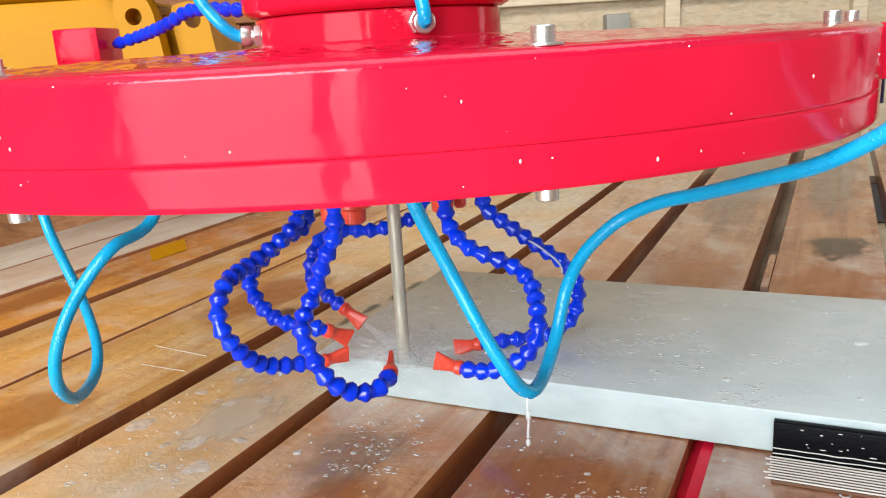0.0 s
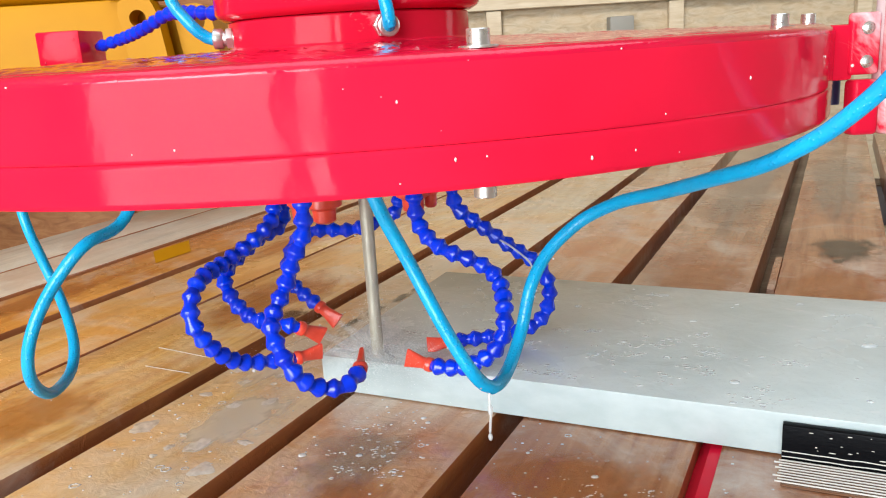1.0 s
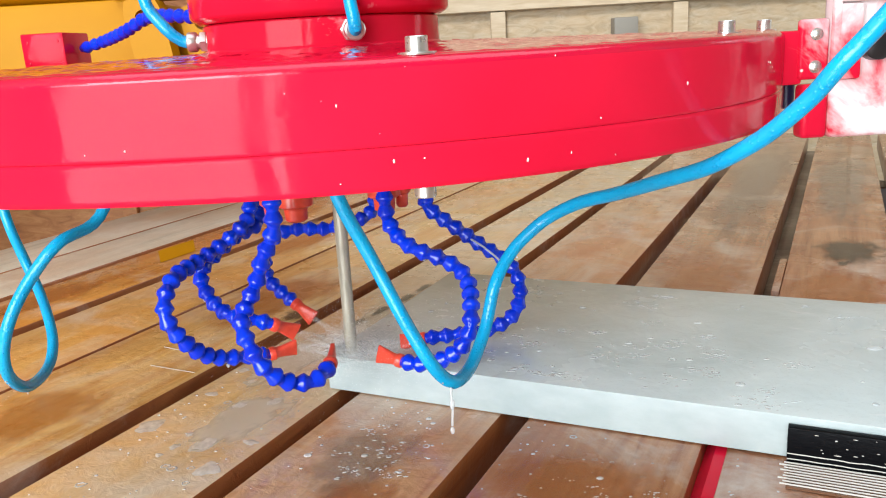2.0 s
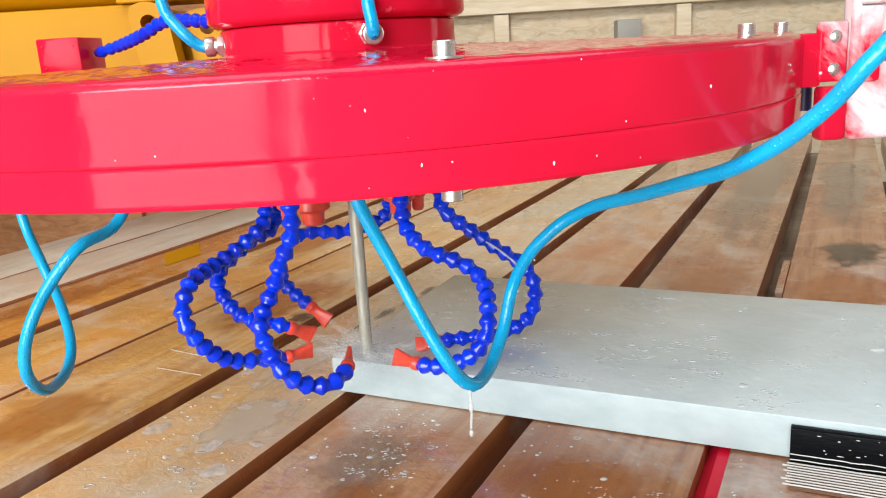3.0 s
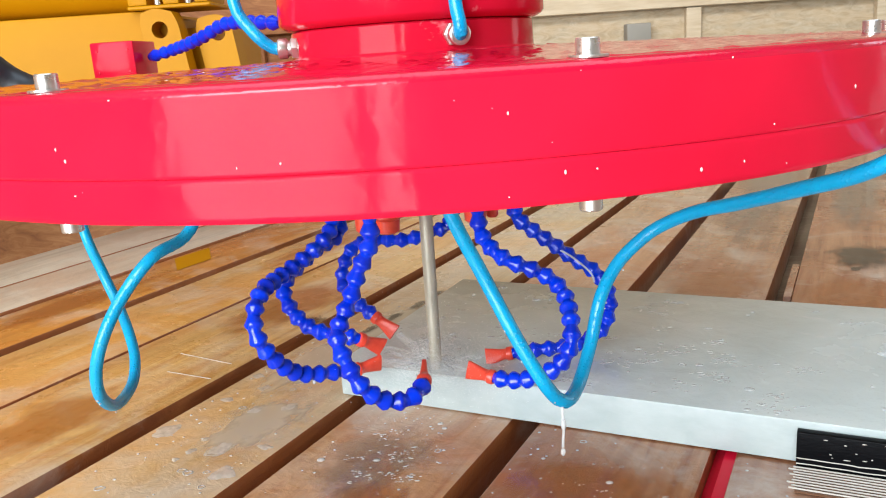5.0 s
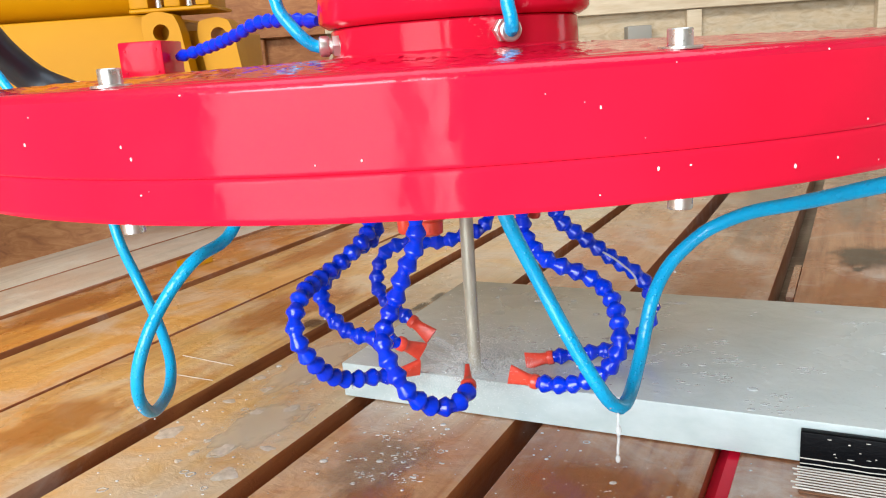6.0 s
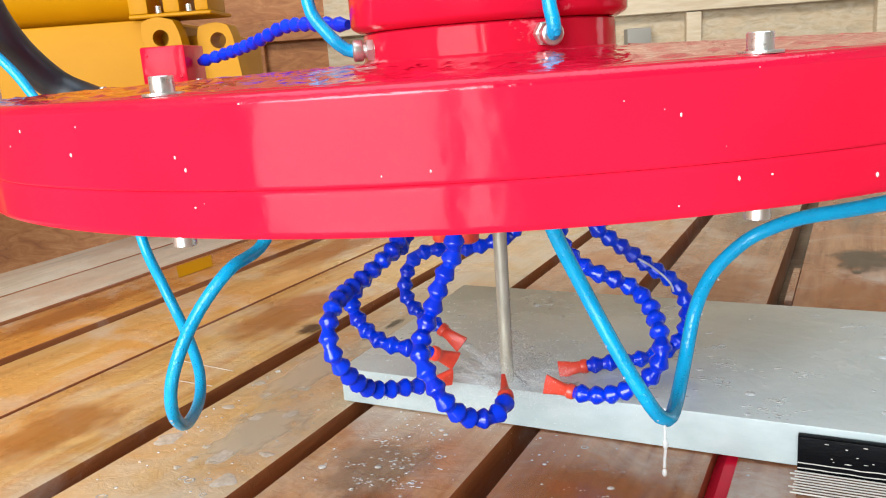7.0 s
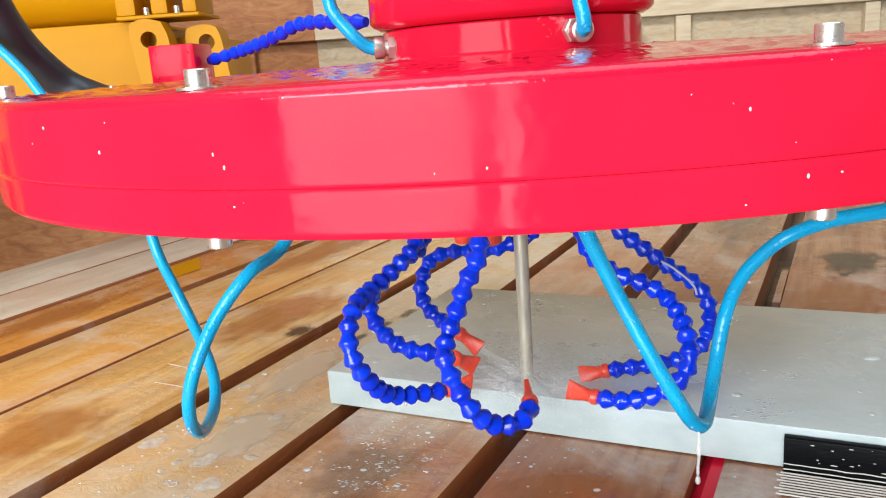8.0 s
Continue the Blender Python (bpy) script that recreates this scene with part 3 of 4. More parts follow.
coolant_hose(HOSE_F, TIP_F, 0.5)
coolant_hose(HOSE_BOX, None, pitch=0.0172, seg=SEGMENT_SMALL)

# orange-red hose sockets under the housing
for sx, sy, zz, rr in ((-0.030, -0.062, 0.170, 0.016), (0.046, -0.022, 0.167, 0.0155), (-0.052, -0.06, 0.172, 0.010), (0.062, -0.01, 0.168, 0.009)):
    part("hose_socket", lathe([(rr * 0.45, zz - 0.008), (rr * 0.62, zz - 0.006), (rr * 0.66, zz + 0.004), (rr, zz + 0.007), (rr, zz + 0.025), (rr * 0.8, zz + 0.03), (rr * 0.8, 0.2435)], 24), NOZZLE_RED, head, "orange-red plastic hose socket", m=pose(sx, sy, 0))

# sky blue air tubes
part("air_tube", tube([(-0.335, 0.012, 0.2435)] + TUBE_LOOP + [(-0.160, -0.095, 0.2435)], 0.0048), TUBE_BLUE, head, "sky blue plastic tube hanging in a loop")
part("air_tube", tube([(0.014, -0.184, 0.2435)] + TUBE_V + TUBE_V2[1:] + [(0.39, -0.326, 0.366), (0.44, -0.32, 0.47)], 0.0053), TUBE_BLUE, head, "sky blue plastic tube sagging in a deep bend")
part("air_tube", tube([(0.0405, -0.1155, 0.3226), (0.0412, -0.119, 0.3238), (0.0405, -0.1195, 0.332), (0.0385, -0.117, 0.345), (0.037, -0.1168, 0.38), (0.034, -0.118, 0.5)], 0.0052, 0.004), TUBE_BLUE, head, "sky blue plastic tube")
part("air_tube", tube([(-0.110, -0.0465, 0.3213)] + TUBE_FIT2 + [(-0.145, -0.05, 0.5)], 0.0052), TUBE_BLUE, head, "sky blue plastic tube")
part("air_tube", tube([(-0.40, 0.045, 0.27)] + TUBE_LEFT + [(-0.51, 0.05, 0.5)], 0.0045), TUBE_BLUE, head, "sky blue plastic tube")
part("power_hose", tube([(-0.378, 0.10, 0.288)] + HOSE_BLACK + [(-0.459, 0.03, 0.55)], 0.0165, 0.01, 20), BLACK_RUBBER, head, "thick black rubber power hose")

# terminal box on the housing's rim
box = part("terminal_box", block(-0.371, -0.322, 0.186, 0.256, 0.2935, 0.3455, 0.0025), RED, head, "small red terminal box")
for zz in (0.312, 0.336):
    for xx in (-0.364, -0.329):
        part("screw", lathe([(0.0, 0.0012), (0.0014, 0.001), (0.0018, 0.0)], 12, False), RED, box, m=aim((xx, 0.1859, zz), (0, -1, 0)))
SMALL = mesh_of("bolt", lathe([(0.0032, 0.0048), (0.0034, 0.0044), (0.0034, 0)], 16), STEEL)
for q in ((-0.308, 0.180, 0.3038), (-0.379, 0.098, 0.3028)):
    part("bolt", SMALL, None, head, m=pose(*q))

# bracket beside the housing; its pale film paints both stone slurry and glare
bracket = part("bracket", block(0.3815, 0.62, -0.185, -0.165, 0.2265, 0.345, 0.006, 3), RED_PALE, head, "red bracket with a pale film for slurry and glare")
part("bracket_foot", block(0.3625, 0.3812, -0.183, -0.167, 0.2268, 0.2655, 0.004, 3), RED_SPLASH, bracket)
part("bracket_tab", block(0.3600, 0.3812, -0.179, -0.172, 0.2685, 0.3105, 0.003, 3), RED_SPLASH, bracket)
part("bracket_arm", block(0.345, 0.3642, -0.1765, -0.164, 0.2650, 0.3032, 0.003, 2), RED_SPLASH, bracket)
part("bracket_lip", block(0.3800, 0.55, -0.194, -0.1855, 0.3205, 0.352, 0.005, 3), RED_SPLASH, bracket)
part("bracket_web", block(0.3815, 0.3990, -0.1905, -0.1852, 0.268, 0.3200, 0.003, 2), RED_SPLASH, bracket)
part("bracket_rib", block(0.378, 0.3835, -0.191, -0.1852, 0.268, 0.335, 0.002, 2), RED_SPLASH, bracket)
for zz in (0.2775, 0.3000):
    part("bolt", lathe([(0.0, 0.0035), (0.0022, 0.0035), (0.0034, 0.0028), (0.0034, 0.0008), (0.0044, 0.0008), (0.0044, 0)], 18), STEEL, bracket, m=aim((0.3715, -0.179, zz), (0, -1, 0)))
part("knob", lathe([(0.0, 0.010), (0.009, 0.010), (0.0115, 0.008), (0.012, 0.0)], 28), BLACK, bracket, "black round plug", m=aim((0.4095, -0.185, 0.292), (0, -1, 0)))
part("hinge_pin", lathe([(0.0, 0.0), (0.006, 0.0), (0.006, 0.02), (0.0, 0.02)], 16), material("navy_plastic", (0.01, 0.012, 0.06), 0.4), head, "dark blue pin", m=pose(0.375, -0.125, 0.244))
b = part("bolt", BOLT, None, head, m=pose(0.3620, -0.1080, 0.3048))
part("washer", WASHER, None, b, m=pose(0, 0, -0.0012))


# ---- water that goes with the head ----
def blobs(items, sub=1):
    """Many small rounded drops in one mesh: (place, radii)."""
    base = bmesh.new()
    bmesh.ops.create_icosphere(base, subdivisions=sub, radius=1)
    co = np.array([q.co[:] for q in base.verts])
    fa = np.array([[q.index for q in f.verts] for f in base.faces])
    base.free()
    vs, fs = [], []
    for i, (at, rad) in enumerate(items):
        vs.append(co * np.array(rad) + np.array(at))
        fs.append(fa + i * len(co))
    me = bpy.data.meshes.new("drops")
    me.from_pydata(np.concatenate(vs).tolist(), [], np.concatenate(fs).tolist())
    for f in me.polygons:
        f.use_smooth = True
    return me


def with_mat(me, mat):
    me.materials.append(mat)
    return me


def mist(points, radii):
    """Very fine drops, each an eight-sided grain, in one mesh."""
    co = np.array([(1, 0, 0), (-1, 0, 0), (0, 1, 0), (0, -1, 0), (0, 0, 1), (0, 0, -1)], float)
    fa = np.array([(0, 2, 4), (2, 1, 4), (1, 3, 4), (3, 0, 4), (2, 0, 5), (1, 2, 5), (3, 1, 5), (0, 3, 5)])
    n = len(points)
    vs = (np.asarray(points)[:, None] + co[None] * np.asarray(radii)[:, None, None]).reshape(-1, 3)
    fs = (fa[None] + 6 * np.arange(n)[:, None, None]).reshape(-1, 3)
    me = bpy.data.meshes.new("spray")
    me.from_pydata(vs.tolist(), [], fs.tolist())
    return me


rng = random.Random(4)
places, sizes = [], []
for _ in range(21000):
    a = rng.uniform(0, 6.283)
    r = 0.006 + abs(rng.gauss(0, 0.034 + 0.010 * noise.noise((2 * math.cos(a), 2 * math.sin(a), 0))))
    places.append((r * math.cos(a), r * math.sin(a), 0.0105 + rng.expovariate(1 / (0.004 + 0.016 * math.exp(-r / 0.022)))))
    sizes.append(rng.uniform(0.00011, 0.00028))
for _ in range(700):
    a, r = rng.uniform(0, 6.283), rng.uniform(0.04, 0.15)
    places.append((r * math.cos(a), r * math.sin(a), 0.0105 + rng.expovariate(1 / 0.025)))
    sizes.append(rng.uniform(0.00012, 0.00034))
for tip in (TIP_A, TIP_B, TIP_C, TIP_D, TIP_E, TIP_F):
    at, to = Vector(tip[0]), Vector(tip[1])
    mouth = at + (to - at).normalized() * 0.026
    for _ in range(620):
        t = rng.random()
        q = mouth.lerp(Vector((0, 0, 0.016)), t)
        w = 0.0012 + 0.006 * t
        places.append((q.x + rng.gauss(0, w), q.y + rng.gauss(0, w), max(0.0105, q.z + rng.gauss(0, w * 0.8))))
        sizes.append(rng.uniform(0.00009, 0.00022))
tagged(part("spray", with_mat(mist(places, sizes), MIST), None, head, "fine white spray round the tool"), kind="stuff")

SPRAY = bpy.data.materials.new("thin_spray_veil")
SPRAY.use_nodes = True
k = Nodes(SPRAY)
veil = k.ramp(k.noise(k.coords(), 26, 5, 0.6, 0.6), [(0.30, 0.0), (0.76, 0.5)])
lit, back, both, clear, out = (k.add("ShaderNode" + n) for n in ("BsdfDiffuse", "BsdfTranslucent", "MixShader", "BsdfTransparent", "MixShader"))
for n in (lit, back):
    n.inputs["Color"].default_value = (0.97, 0.98, 0.98, 1)
k.link(lit.outputs[0], both.inputs[1])
k.link(back.outputs[0], both.inputs[2])
k.link(veil, out.inputs[0])
k.link(clear.outputs[0], out.inputs[1])
k.link(both.outputs[0], out.inputs[2])
k.link(out.outputs[0], k.t.nodes["Material Output"].inputs[0])
k.t.nodes.remove(k.b)


def veil_mesh(rad, high, seed):
    """An uneven low dome of spray round the tool."""
    bm = bmesh.new()
    n, m = 40, 10
    rings = []
    for j in range(m):
        e = j / (m - 1) * 0.94
        ring = []
        for i in range(n):
            a = 2 * math.pi * i / n
            w = 1 + 0.28 * noise.noise((1.7 * math.cos(a), 1.7 * math.sin(a), seed + 1.5 * e))
            r = rad * w * math.cos(e * 1.5)
            ring.append(bm.verts.new((r * math.cos(a), r * math.sin(a), 0.0106 + high * math.sin(e * 1.5) * w)))
        rings.append(ring)
    for a, b in zip(rings, rings[1:]):
        for i in range(n):
            bm.faces.new((a[i], a[(i + 1) % n], b[(i + 1) % n], b[i]))
    return bm


for i, (rad, high) in enumerate(((0.026, 0.008),)):
    part("spray_veil", veil_mesh(rad, high, 3.1 * i), SPRAY, head, "thin white water spray")

JET = material("white_water_jet", (0.92, 0.95, 0.96), 0.35)
k = Nodes(JET)
streak = k.ramp(k.noise(k.coords((500, 500, 30)), 1.0, 3), [(0.42, 0.0), (0.75, 0.24)])
k.link(streak, k.b.inputs["Alpha"])
for tip in (TIP_A, TIP_B, TIP_C, TIP_D, TIP_E, TIP_F):
    at, to = Vector(tip[0]), Vector(tip[1])
    way = (to - at).normalized()
    end = Vector((0, 0, 0.013)) + Vector((rng.uniform(-1, 1), rng.uniform(-1, 1), 0)) * 0.008
    bm = lathe([(0.0022, 0), (0.0034, 0.3), (0.0062, 1.0)], 14, False)
    far = (end - at - way * 0.027)
    for q in bm.verts:
        q.co = (q.co.x * 0.6, q.co.y * 1.4, q.co.z * far.length)
    part("water_jet", bm, JET, head, "fan of white water from a nozzle", m=aim(at + way * 0.026, far))

# water hanging from hoses and tubes, and on the rim
hang = []
for line in (HOSE_A, HOSE_B, HOSE_C, HOSE_D, HOSE_E, HOSE_F):
    for q in spline(line, 0.0121)[3:]:
        if rng.random() < 0.35:
            s = rng.uniform(0.0009, 0.0019)
            hang.append(((q.x + rng.uniform(-0.002, 0.002), q.y - 0.001, q.z - 0.0062 - s * 0.4), (s, s, s * 1.25)))
for line in (TUBE_LOOP, TUBE_V):
    for q in spline(line, 0.005):
        if q.z < 0.14 and rng.random() < 0.35:
            s = rng.uniform(0.0005, 0.0011)
            hang.append(((q.x + rng.uniform(-0.004, 0.004), q.y - 0.003, q.z - 0.0048), (s, s, s)))
FLECK = material("white_stone_fleck", (0.78, 0.74, 0.72), 0.4)
flecks = []
for _ in range(42):
    a, q = radians(rng.uniform(-178, -2)), rng.uniform(0.0002, 0.0007)
    flecks.append((((R + 0.0004) * math.cos(a), (R + 0.0004) * math.sin(a), rng.uniform(0.245, 0.300)), (q, q, q * rng.uniform(0.7, 2.0))))
tagged(part("stone_fleck", with_mat(blobs(flecks), FLECK), None, head, "white flecks of stone slurry on the rim"), kind="stuff")
tagged(part("water_drop", with_mat(blobs(hang, 2), DRIP), None, head, "clear water drops on the head"), kind="stuff")

# water running off the sagging tube
drip = [(0.0995, -0.187, 0.0505), (0.0993, -0.188, 0.042), (0.0999, -0.187, 0.032), (0.0992, -0.187, 0.024), (0.0988, -0.188, 0.017)]
part("water_drip", tube(drip, 0.0011, 0.003, 10), DRIP, head, "thin stream of water running off the tube")
for q, r in (((0.0988, -0.188, 0.014), (0.0019, 0.0016, 0.0034)), ((0.0997, -0.1875, 0.036), (0.0022, 0.002, 0.005))):
    part("water_bead", with_mat(blobs([(q, r)], 2), DRIP), None, head, "bead of falling water")
leak = [HOSE_F[4], tuple((Vector(HOSE_F[5]) * 0.5 + Vector(HOSE_F[4]) * 0.5 + Vector((0, -0.004, 0.001)))[:]), tuple((Vector(HOSE_F[5]) + Vector((0.004, -0.006, -0.006)))[:]), tuple((Vector(HOSE_F[6]) + Vector((-0.004, -0.012, 0.0)))[:])]
leak = [tuple((Vector(q) + Vector((-0.012, -0.008, 0.010)))[:]) for q in leak]
part("water_leak", tube(leak, 0.0010, 0.004, 8), FOAM, head, "thin white spurt of water leaking from a hose")


# ---- black ribbed stop against the slab ----
stop = tagged(new("rubber_stop"), "glossy black wet block with pale ribs beside the slab", "block")
stop.matrix_basis = SLAB_AT
BLACK_WET = material("wet_black_rubber", (0.006, 0.006, 0.007), 0.12, 0.0, Specular_IOR_Level=0.03)
k = Nodes(BLACK_WET)
k.bump(k.noise(k.coords((1, 1, 3)), 140, 3), 0.3, 0.001)
part("stop_body", block(0.3955, 0.64, -0.0085, -0.0008, 0.0006, 0.0288, 0.0010, 2), BLACK_WET, stop)
RIB = material("pale_ribs", (0.70, 0.66, 0.60), 0.3)
rng = random.Random(8)
base = block(0.3965, 0.64, -0.0445, -0.0088, 0.0004, 0.0022, 0.0005, 1)
part("rib_plate", base, material("brown_black_rubber", (0.16, 0.075, 0.04), 0.25), stop)
for i in range(9):
    y = -0.0115 - i * 0.0038
    part("rib", block(0.395 - 0.004 * rng.random(), 0.64, y - 0.0006, y + 0.0006, 0.0023, 0.0034, 0.0003, 1), RIB, stop)
# glints on the glossy black face, drawn as thin pale threads
for z0, x1 in ((0.0088, 0.478), (0.0048, 0.500)):
    way = [(0.3958 + (x1 - 0.3958) * i / 14, -0.0089, z0 + 0.0006 * noise.noise((i * 0.5, z0 * 900, 0.0))) for i in range(15)]
    part("water_thread", tube(way, 0.0004, 0.004, 6), RIB, stop, "thin pale thread drawn as a glint on the black face")
beads = []
for _ in range(26):
    q = rng.uniform(0.0003, 0.0008)
    beads.append(((rng.uniform(0.40, 0.60), -0.0086, rng.uniform(0.011, 0.027)), (q * rng.uniform(1.2, 5.0), q * 0.6, q * 0.7)))
tagged(part("water_bead", with_mat(blobs(beads), RIB), None, stop, "bright water beads on the black face"), kind="stuff")

# red steel bar in a gap of the table
bm = bmesh.new()
ring = [(-0.0855, -0.030), (-0.0855, -0.012), (-0.0765, -0.0025), (-0.0680, -0.0025), (-0.0680, -0.030)]
ends = [[bm.verts.new((u, v, z)) for u, z in ring] for v in (-0.55, 0.60)]
for i in range(5):
    bm.faces.new((ends[0][i], ends[0][(i + 1) % 5], ends[1][(i + 1) % 5], ends[1][i]))
bm.faces.new(ends[0])
bm.faces.new(ends[1][::-1])
bar = part("steel_bar", bm, RED, None, smooth=False)
bar.matrix_basis = pose(0, 0, 0, 0, 0, BOARD_TURN)
tagged(bar, "red painted steel bar set between two table boards", "steel bar")
for v0 in (-0.45,):
    part("bar_rest", block(-0.085, -0.068, v0, v0 + 0.09, -0.0455, -0.0305), WOOD_DARK, table, smooth=False)

# ---- yellow machine frame behind the table ----
frame_y = tagged(new("gantry"), "yellow painted steel gantry standing behind the table", "gantry")
part("frame_box", block(-1.9, -0.545, 1.5, 1.9, 0.20, 0.418, 0.006, 2), YELLOW, frame_y)
part("frame_edge", block(-0.5445, -0.50, 1.505, 1.9, 0.20, 0.405, 0.010, 3), YELLOW, frame_y)
bm = lathe([(0.0, 0), (0.085, 0), (0.085, 1.36), (0.08, 1.365), (0.0, 1.365)], 48)
part("frame_tube", bm, YELLOW, frame_y, m=aim((-1.9, 1.60, 0.520), (1, 0, -0.012)))
part("frame_leg", block(-1.9, -1.7, 1.55, 1.85, FLOOR_Z, 0.1995, 0.006, 2), YELLOW, frame_y)
part("frame_top_plate", block(-0.575, -0.425, 1.48, 1.62, 0.4185, 0.4255, 0.002, 1), YELLOW, frame_y)
for x0, x1 in ((-0.575, -0.540), (-0.512, -0.482), (-0.455, -0.43)):
    part("frame_rib", block(x0, x1, 1.485, 1.60, 0.426, 0.56, 0.004, 2), YELLOW, frame_y)


def lug(x0, x1, top, bottom, hx, hz, hr, y0, y1, lean):
    """A plate with a rounded top and a round hole right through it."""
    bm = bmesh.new()
    n = 32
    cx, rx = (x0 + x1) / 2, (x1 - x0) / 2
    outer, inner = [], []
    for i in range(n):
        a = 2 * math.pi * i / n
        c, s = math.cos(a), math.sin(a)
        k = 1 / max(abs(c), abs(s)) if s < 0 else (1 / max(abs(c), abs(s))) * 0.35 + 0.65
        z = hz + (top - hz if s > 0 else hz - bottom) * s * k
        x = hx + (x1 - hx if c > 0 else hx - x0) * c * k
        z, x = min(z, top), max(min(x, x1), x0)
        outer.append((x + lean * (hz - z), z))
        inner.append((hx + hr * c, hz + hr * s))
    loops = [[bm.verts.new((x, y, z)) for x, z in ring] for y in (y0, y1) for ring in (outer, inner)]
    fo, fi, bo, bi = loops
    for i in range(n):
        j = (i + 1) % n
        bm.faces.new((fo[i], fo[j], fi[j], fi[i]))
        bm.faces.new((bo[j], bo[i], bi[i], bi[j]))
        bm.faces.new((fo[j], fo[i], bo[i], bo[j]))
        bm.faces.new((fi[i], fi[j], bi[j], bi[i]))
    return bm


part("lifting_lug", lug(-0.546, -0.478, 0.417, 0.20, -0.513, 0.381, 0.0145, 1.455, 1.4985, 0.12), YELLOW, frame_y, angle=30)
part("lifting_lug", lug(-0.462, -0.396, 0.404, 0.20, -0.424, 0.372, 0.0145, 1.50, 1.56, 0.12), YELLOW, frame_y, angle=30)
part("frame_web", block(-0.4995, -0.44, 1.53, 1.9, 0.20, 0.385, 0.004, 2), YELLOW, frame_y)
for x in (-0.520, -0.465):
    part("bolt", lathe([(0.0, 0.012), (0.005, 0.012), (0.0055, 0.0), ], 14, False), STEEL, frame_y, m=pose(x, 1.484, 0.426))

# ---- foam, puddles, drops and glint beads on slab and boards ----
rng = random.Random(21)
bub = []
slab_m = SLAB_AT
for _ in range(130):
    x, y = rng.uniform(0.01, 0.9), rng.uniform(0.006, 0.276)
    s = rng.uniform(0.0007, 0.0024) * (1.9 if rng.random() < 0.10 else 1)
    q = slab_m @ Vector((x, y, 0.0341))
    bub.append((q[:], (s * rng.uniform(1, 2.2), s * rng.uniform(0.8, 1.3), s * 0.45)))
for n in range(46):
    if n < 24:
        cx, cy = rng.uniform(0.12, 0.40), rng.uniform(0.01, 0.13)
    else:
        cx, cy = rng.uniform(0.05, 0.8), rng.uniform(0.02, 0.27)
    wide = rng.uniform(0.004, 0.012)
    for _ in range(rng.randint(10, 30)):
        s = rng.uniform(0.0004, 0.0013)
        q = slab_m @ Vector((min(max(cx + rng.gauss(0, wide), 0.003), 0.9), min(max(cy + rng.gauss(0, wide * 0.5), 0.003), 0.279), 0.0341))
        bub.append((q[:], (s * rng.uniform(1.0, 2.6), s * rng.uniform(0.7, 1.2), s * 0.4)))
ob = new("foam_bubbles", with_mat(blobs(bub, 2), FOAM))
tagged(ob, "white foam bubbles floating on the wet slab", "foam", kind="stuff")

GAPS = [(b[0], b[1]) for b in BOARDS]
# white blobs on the boards: wet glints made as beads, with some foam
bub = []
board_m = pose(0, 0, 0, 0, 0, BOARD_TURN)
for _ in range(900):
    u, v = rng.uniform(-0.56, 0.05), rng.uniform(0.30, 0.85)
    if not any(a + 0.006 < u < b - 0.006 for a, b in GAPS):
        continue
    q = board_m @ Vector((u, v, 0.0003))
    loc = slab_m.inverted() @ q
    if loc.y > -0.004 and loc.x > -0.004:
        continue
    s = rng.uniform(0.0004, 0.0011) * (2.6 if rng.random() < 0.05 else 1)
    bub.append((q[:], (s * 1.3, s, s * 0.5)))
for n in range(44):
    cu, cv = (rng.gauss(-0.325, 0.022), rng.gauss(0.468, 0.028)) if n < 26 else (rng.gauss(-0.145, 0.022), rng.gauss(0.475, 0.016))
    for _ in range(rng.randint(3, 9)):
        s = rng.uniform(0.0003, 0.0008)
        q = board_m @ Vector((cu + rng.gauss(0, 0.004), cv + rng.gauss(0, 0.002), 0.0006))
        bub.append((q[:], (s * rng.uniform(1.0, 3.0), s, s * 0.5)))
ob = new("water_beads", with_mat(blobs(bub, 2), FOAM))
tagged(ob, "small white beads on the boards for wet glints and foam", "water", kind="stuff")

PUDDLE = material("milky_slurry_water", (0.90, 0.87, 0.80), 0.12)
k = Nodes(PUDDLE)
k.link(k.ramp(k.noise(k.coords(), 70, 5, 0.65), [(0.35, 0.45), (0.7, 0.95)]), k.b.inputs["Alpha"])


def puddle(bm, u, v, ru, rv, seed):
    n = 40
    mid = bm.verts.new((u, v, 0.0012))
    ring = []
    for i in range(n):
        a = 2 * math.pi * i / n
        w = 1 + 0.45 * noise.noise((1.3 * math.cos(a), 1.3 * math.sin(a), seed)) + 0.12 * noise.noise((5 * math.cos(a), 5 * math.sin(a), seed))
        ring.append(bm.verts.new((u + ru * w * math.cos(a), v + rv * w * math.sin(a), 0.0004)))
    for i in range(n):
        bm.faces.new((mid, ring[i], ring[(i + 1) % n]))


bm = bmesh.new()
# the larger pools on the milky board: along, across, half sizes
PATCHES = [(-0.53, 0.452, 0.01, 0.013), (-0.46, 0.444, 0.009, 0.013), (-0.481, 0.514, 0.008, 0.009), (-0.481, 0.431, 0.004, 0.005), (-0.524, 0.523, 0.006, 0.005), (-0.428, 0.413, 0.01, 0.01), (-0.506, 0.558, 0.007, 0.007), (-0.455, 0.529, 0.007, 0.009), (-0.484, 0.452, 0.003, 0.004), (-0.483, 0.415, 0.004, 0.003), (-0.425, 0.459, 0.007, 0.004), (-0.533, 0.58, 0.007, 0.006), (-0.482, 0.584, 0.009, 0.006)]
for i, (u, v, ru, rv) in enumerate(PATCHES):
    puddle(bm, u, v, ru, rv, 90 + i * 3.3)
ob = part("slurry_puddle", bm, PUDDLE)
